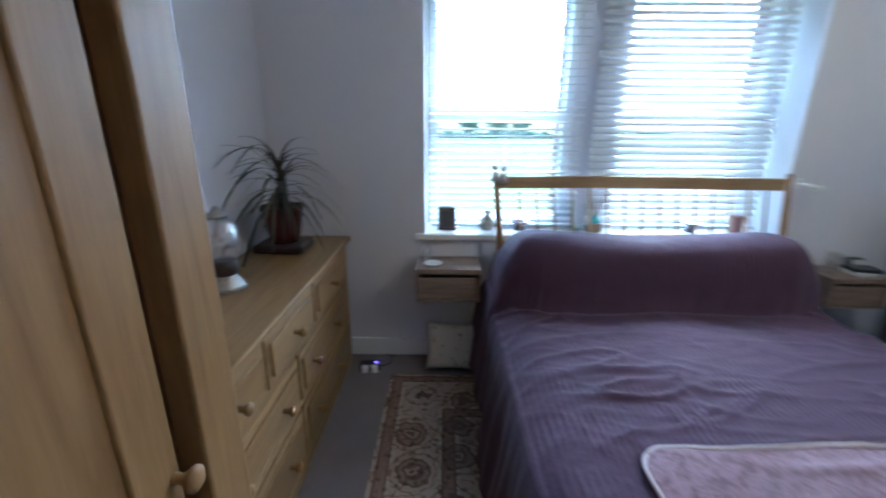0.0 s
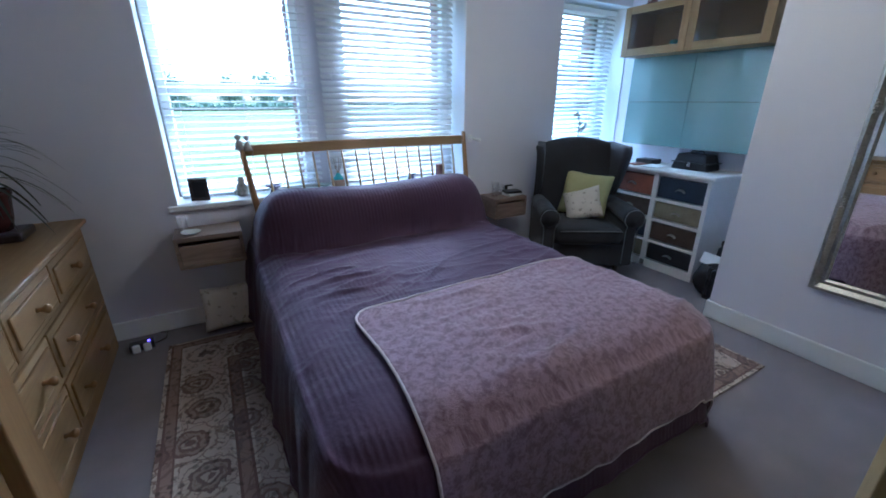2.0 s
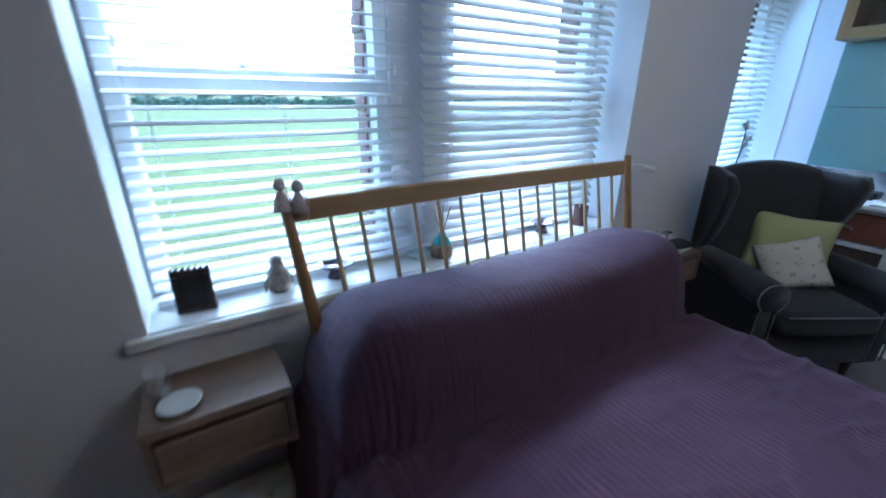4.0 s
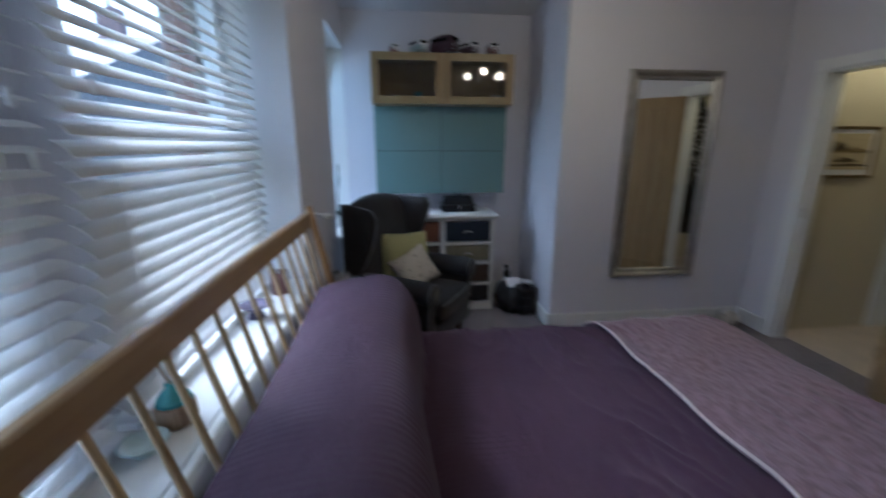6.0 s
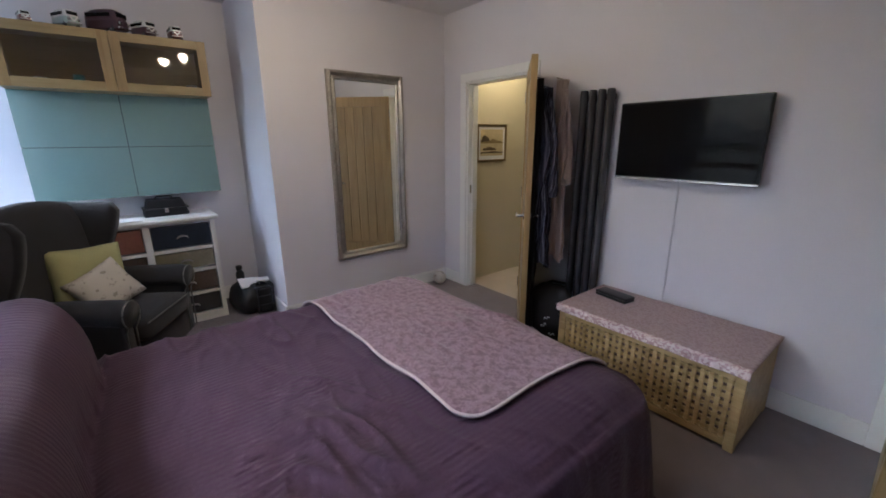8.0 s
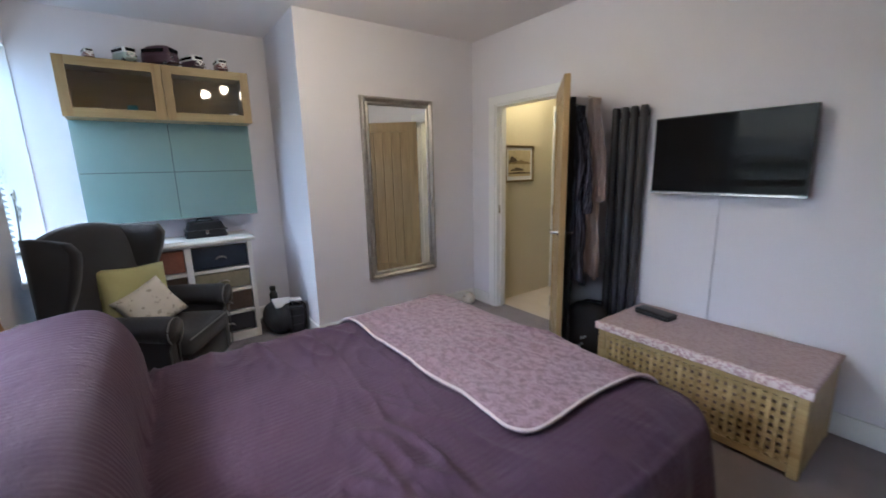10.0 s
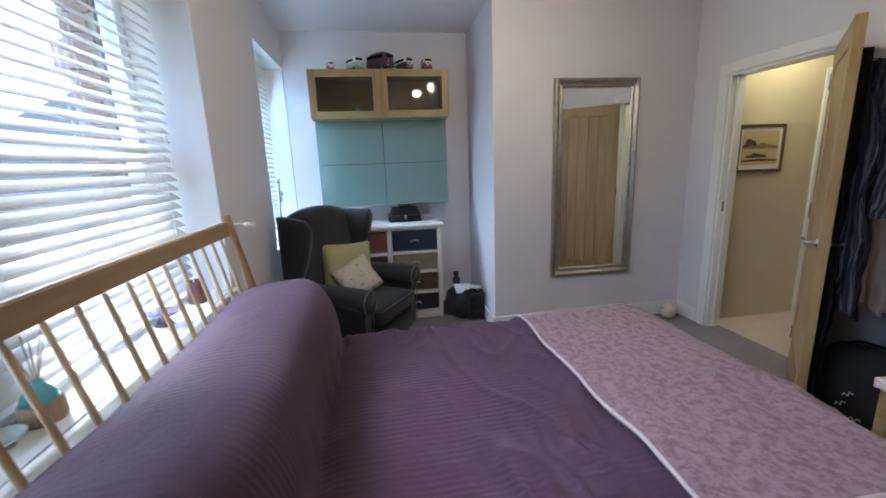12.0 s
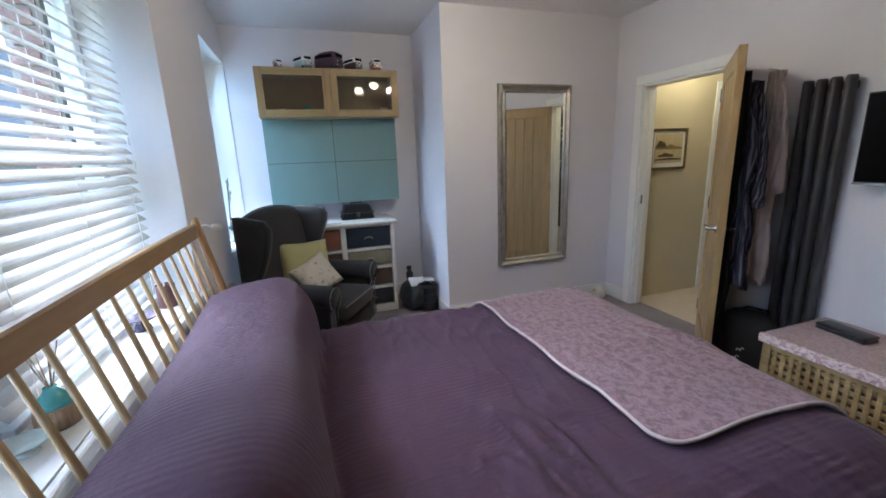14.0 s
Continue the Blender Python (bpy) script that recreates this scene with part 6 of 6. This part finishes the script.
def cover_fn(u, v):
    x = OX0 - 0.012 + (OX1 - OX0 + 0.024) * u
    b = OY0 + (OY1 + 0.055 - OY0) * v
    over = max(0.0, b - (OY1 + 0.012))
    y = min(b, OY1 + 0.012) + (0.008 if over > 0 else 0)
    return Vector((x, y + 0.002 * math.sin(40 * x) * (over > 0), OZ + 0.032 - over + 0.003 * noise.noise((8 * x, 8 * b, 2))))


bm = bmesh.new()
grid(bm, cover_fn, 60, 30)
cv = solid("box_cover", bm, PINK_COVER, "pink printed cloth folded over the box lid", "cloth", smooth=True)
md = cv.modifiers.new("thickness", "SOLIDIFY")
md.thickness, md.offset = 0.008, -1
bm = bmesh.new()
grid(bm, lambda u, v: cover_fn(u, 0.90 + 0.10 * v) + Vector((0, 0.004 + 0.003 * math.sin(150 * u) * v, 0.004 + 0.002 * math.sin(150 * u))), 160, 6)
part("trim", bm, LACE, cv, "frilled pale checked trim along the front edge", True)

gl = thing("glasses_case", pose(1.83, 0.26, OZ + 0.035, 0, 0, -8), "black oblong case lying on the pink cover", "case")
part("base", pad(-0.115, 0.115, -0.05, 0.05, 0.0, 0.017, 0.008), BLACK, gl, "", True)
part("lid", pad(-0.116, 0.116, -0.051, 0.051, 0.0172, 0.034, 0.008, 0.003), BLACK, gl, "", True)


# ---- gowns behind the open door ----
def gown(name, m, w0, w1, depth, ztop, zbot, folds, material, label, seed, sleeves=True):
    """Cloth hung from a hook: gathers widen downwards, the hem is uneven."""
    g = thing(name, m, label, "gown", "gowns hung on the door")
    bm = bmesh.new()

    def f(u, v):
        a = 2 * math.pi * u
        z = ztop + (zbot - ztop) * v
        k = v ** 0.55
        w = 0.025 + (w0 - 0.025) * min(1, v / 0.3) ** 0.8 + (w1 - w0) * v
        fold = 1 + (0.10 + 0.22 * k) * math.sin(folds * a + seed) * 0.5 + 0.10 * math.sin((folds * 2 + 1) * a + 2 * seed + 2 * v)
        nz = 0.028 * noise.noise((3 * math.cos(a) + seed, 3 * math.sin(a), 5 * v)) + 0.010 * noise.noise((7 * math.cos(a), 7 * math.sin(a) + seed, 14 * v))
        hem = 0.035 * math.sin(2 * a + seed) * v ** 6
        return Vector((w * fold * math.cos(a) + nz, depth * (0.35 + 0.65 * k) * fold * math.sin(a) + nz, z + hem))
    grid(bm, f, 72, 40, lambda u, v: (u * 6, v * 4), close_u=True)
    part("cloth", bm, material, g, "", True)
    part("hook", tube(bmesh.new(), [(0, 0.02, ztop - 0.03), (0, 0.0, ztop + 0.005), (0, depth * 0.9, ztop + 0.012)], 0.005, 8), CHROME, g)
    if sleeves:
        for s in (-1, 1):
            sl = bmesh.new()

            def arm_fn(u, v, s=s):
                a = 2 * math.pi * u
                cx = s * (w0 * 0.45 + (w1 * 0.62 - w0 * 0.45) * v ** 0.7)
                cy = -depth * (0.25 + 0.75 * min(1.0, 2.2 * v))
                z = ztop - 0.07 - 0.62 * v
                rx = (0.022 + 0.03 * v) * (1 + 0.18 * math.sin(7 * v + 3 * a + seed))
                crease = 0.010 * noise.noise((4 * math.cos(a), 9 * v, seed + s))
                return Vector((cx + rx * math.cos(a) + crease, cy + 0.55 * rx * math.sin(a) + crease, z + 0.02 * math.sin(a + seed) * v))
            rows = grid(sl, arm_fn, 20, 22, lambda u, v: (u * 1.5 + v, v * 2), close_u=True)
            sl.faces.new([k[0] for k in rows])
            part("sleeve", sl, material, g, "", True)
        part("belt", tube(bmesh.new(), [(-w1 * 0.7, -depth * 0.6, ztop - 0.5), (0, -depth * 1.15, ztop - 0.53), (w1 * 0.4, -depth * 1.1, ztop - 0.62), (w1 * 0.45, -depth, ztop - 1.0)], 0.014, 8, True, 0.5), material, g, "tied cloth belt", True)
    return g


DM = pose(DX0 + 0.026, YS + 0.005, 0.008, 0, 0, 132.0)
gown("coat", DM @ pose(0.55, 0.05, 0, 0, 0, 180), 0.06, 0.17, 0.028, 1.86, 0.04, 5, ROBE_BLACK, "long black coat hung on the back of the door", 0.4, False)
gown("dressing_gown", DM @ pose(0.58, 0.105, 0, 0, 0, 186), 0.075, 0.125, 0.052, 1.80, 0.60, 6, ROBE_NAVY, "navy striped dressing gown hung on the door", 1.7)
gown("dressing_gown", DM @ pose(0.47, 0.205, 0, 0, 0, 196), 0.05, 0.085, 0.05, 1.86, 0.62, 5, ROBE_BEIGE, "beige fleece dressing gown hung on the door", 3.1)


BLOOM = blotched("black_floral_cloth", (0.02, 0.02, 0.022), (0.45, 0.43, 0.42), 26, 0.54)
dress = gown("long_dress", pose(2.02, -0.72, 0, 0, 0, 90), 0.11, 0.15, 0.06, 2.10, 1.02, 5, BLOOM, "long dress with black floral bodice hung in the hall", 2.2, False)
bm = bmesh.new()
grid(bm, lambda u, v: Vector(((0.115 + 0.05 * v) * (1 + 0.12 * math.sin(6 * 2 * math.pi * u + 1)) * math.cos(2 * math.pi * u), (0.055 + 0.02 * v) * (1 + 0.12 * math.sin(6 * 2 * math.pi * u + 1)) * math.sin(2 * math.pi * u), 1.06 - 0.68 * v)), 60, 20, close_u=True)
part("skirt", bm, ROBE_BLACK, dress, "plain dark skirt", True)


def soft_bag(name, m, w, d, h, material, label, category):
    b = thing(name, m, label, category)
    bm = bmesh.new()

    def f(u, v):
        a = 2 * math.pi * u
        k = math.sin(math.pi * (0.06 + 0.9 * v)) ** 0.35
        n = 1 + 0.12 * noise.noise((2 * math.cos(a), 2 * math.sin(a), 3 * v + w * 10))
        c, s = math.cos(a), math.sin(a)
        return Vector((w / 2 * k * n * math.copysign(abs(c) ** 0.6, c), d / 2 * k * n * math.copysign(abs(s) ** 0.6, s), h * v))
    vs = grid(bm, f, 36, 18, close_u=True)
    bm.faces.new([r[0] for r in vs])
    bm.faces.new([r[-1] for r in vs])
    part("body", bm, material, b, "", True)
    part("strap", tube(bmesh.new(), [(-w * 0.3, 0, h * 0.9), (-w * 0.22, -d * 0.35, h * 1.0), (w * 0.1, -d * 0.45, h * 0.98), (w * 0.3, -d * 0.1, h * 0.92)], 0.009, 8), material, b, "", True)
    return b


fb = soft_bag("floor_bag", pose(2.30, 0.30, 0.0, 0, 0, 20), 0.36, 0.28, 0.42, ROBE_BLACK, "black bag with pale markings on the floor by the door", "bag")
for k, (mx, mz) in enumerate(((-0.06, 0.10), (0.0, 0.16), (0.05, 0.09), (-0.02, 0.22))):
    mark = tube(bmesh.new(), [(-0.022, 0, 0.0), (-0.012, 0.002, 0.012), (0.0, 0.003, -0.006), (0.012, 0.002, 0.010), (0.022, 0, -0.004)], 0.0028, 6)
    pr = part("pale_mark", mark, PAPER, fb, "thin pale squiggle", True)
    pr.matrix_local = pose(mx, 0.150, mz, 0, 40 * math.sin(k * 2.3), 0)

# ---- bag heap beside the white chest ----
sb = soft_bag("leather_bag", pose(4.33, 1.97, 0.0, 0, 0, 15), 0.34, 0.24, 0.27, LEATHER, "black leather bag slumped beside the white chest", "bag")
part("flap", pad(-0.14, 0.14, -0.14, 0.02, 0.2, 0.25, 0.02), LEATHER, sb, "", True)
bt = thing("dark_bottle", pose(4.42, 1.99, 0.245, 0, 10, 0), "dark bottle standing up out of the black bag", "bottle")
part("body", lathe(bmesh.new(), [(0.03, 0.0), (0.035, 0.01), (0.035, 0.09), (0.018, 0.115)], 20), BLACK, bt, "", True)
part("cap", lathe(bmesh.new(), [(0.019, 0.1155), (0.026, 0.125), (0.026, 0.155), (0.01, 0.16)], 18), LEATHER, bt, "", True)
for i, (px, py, rz, rx) in enumerate(((4.27, 1.96, -70, 42), (4.26, 1.85, -12, 3))):
    pp = solid("folded_paper", B(-0.09, 0.09, -0.05, 0.05, 0, 0.014, bevel=0.003), PAPER, "folded white papers lying on the black bag", "paper")
    pp.matrix_world = pose(px, py, (0.275, 0.285)[i], rx, 10, rz)
wb = thing("wire_basket", pose(4.24, 1.86, 0), "black wire basket beside the leather bag", "basket")
for z in (0.01, 0.09, 0.17, 0.26):
    part("hoop", tube(bmesh.new(), [(-0.09, -0.07, z), (0.09, -0.07, z), (0.09, 0.07, z), (-0.09, 0.07, z), (-0.09, -0.07, z)], 0.004, 6), ANTHRACITE, wb)
for k in range(8):
    for s in (-1, 1):
        part("upright", tube(bmesh.new(), [(-0.088 + 0.025 * k, s * 0.07, 0.008), (-0.088 + 0.025 * k, s * 0.07, 0.26)], 0.003, 6), ANTHRACITE, wb)
part("folded_cloth", pad(-0.08, 0.08, -0.06, 0.06, 0.012, 0.24, 0.02), BLACK, wb, "dark folded cloth in the basket", True)

# ---- small floor things ----
bm = bmesh.new()
bmesh.ops.create_icosphere(bm, subdivisions=4, radius=0.068)
for v in bm.verts:
    v.co *= 1 + 0.03 * noise.noise(v.co * 30)
    v.co.z = max(v.co.z, -0.062)
dst = solid("door_stop", bm, CREAM_PRINT, "round printed cloth door stop on the carpet", "door stop", smooth=True)
dst.location = (3.80, 0.19, 0.062)

ex = thing("extension_lead", pose(0.41, 3.27, 0, 0, 0, 5), "black extension lead with white plugs and violet light", "extension lead")
part("body", B(-0.065, 0.065, -0.03, 0.03, 0.0, 0.045, bevel=0.006), BLACK, ex)
for s in (-1, 1):
    part("plug", B(s * 0.028 - 0.02, s * 0.028 + 0.02, -0.058, -0.0305, 0.002, 0.05, bevel=0.007), WHITE, ex, "white plug")
part("indicator", B(0.03, 0.045, -0.015, 0.0, 0.0455, 0.05), LED, ex, "violet glowing indicator")
part("lead", tube(bmesh.new(), [(0.065, 0, 0.012), (0.12, 0.04, 0.006), (0.14, 0.12, 0.006), (0.10, 0.15, 0.006)], 0.004, 8), BLACK, ex, "", True)
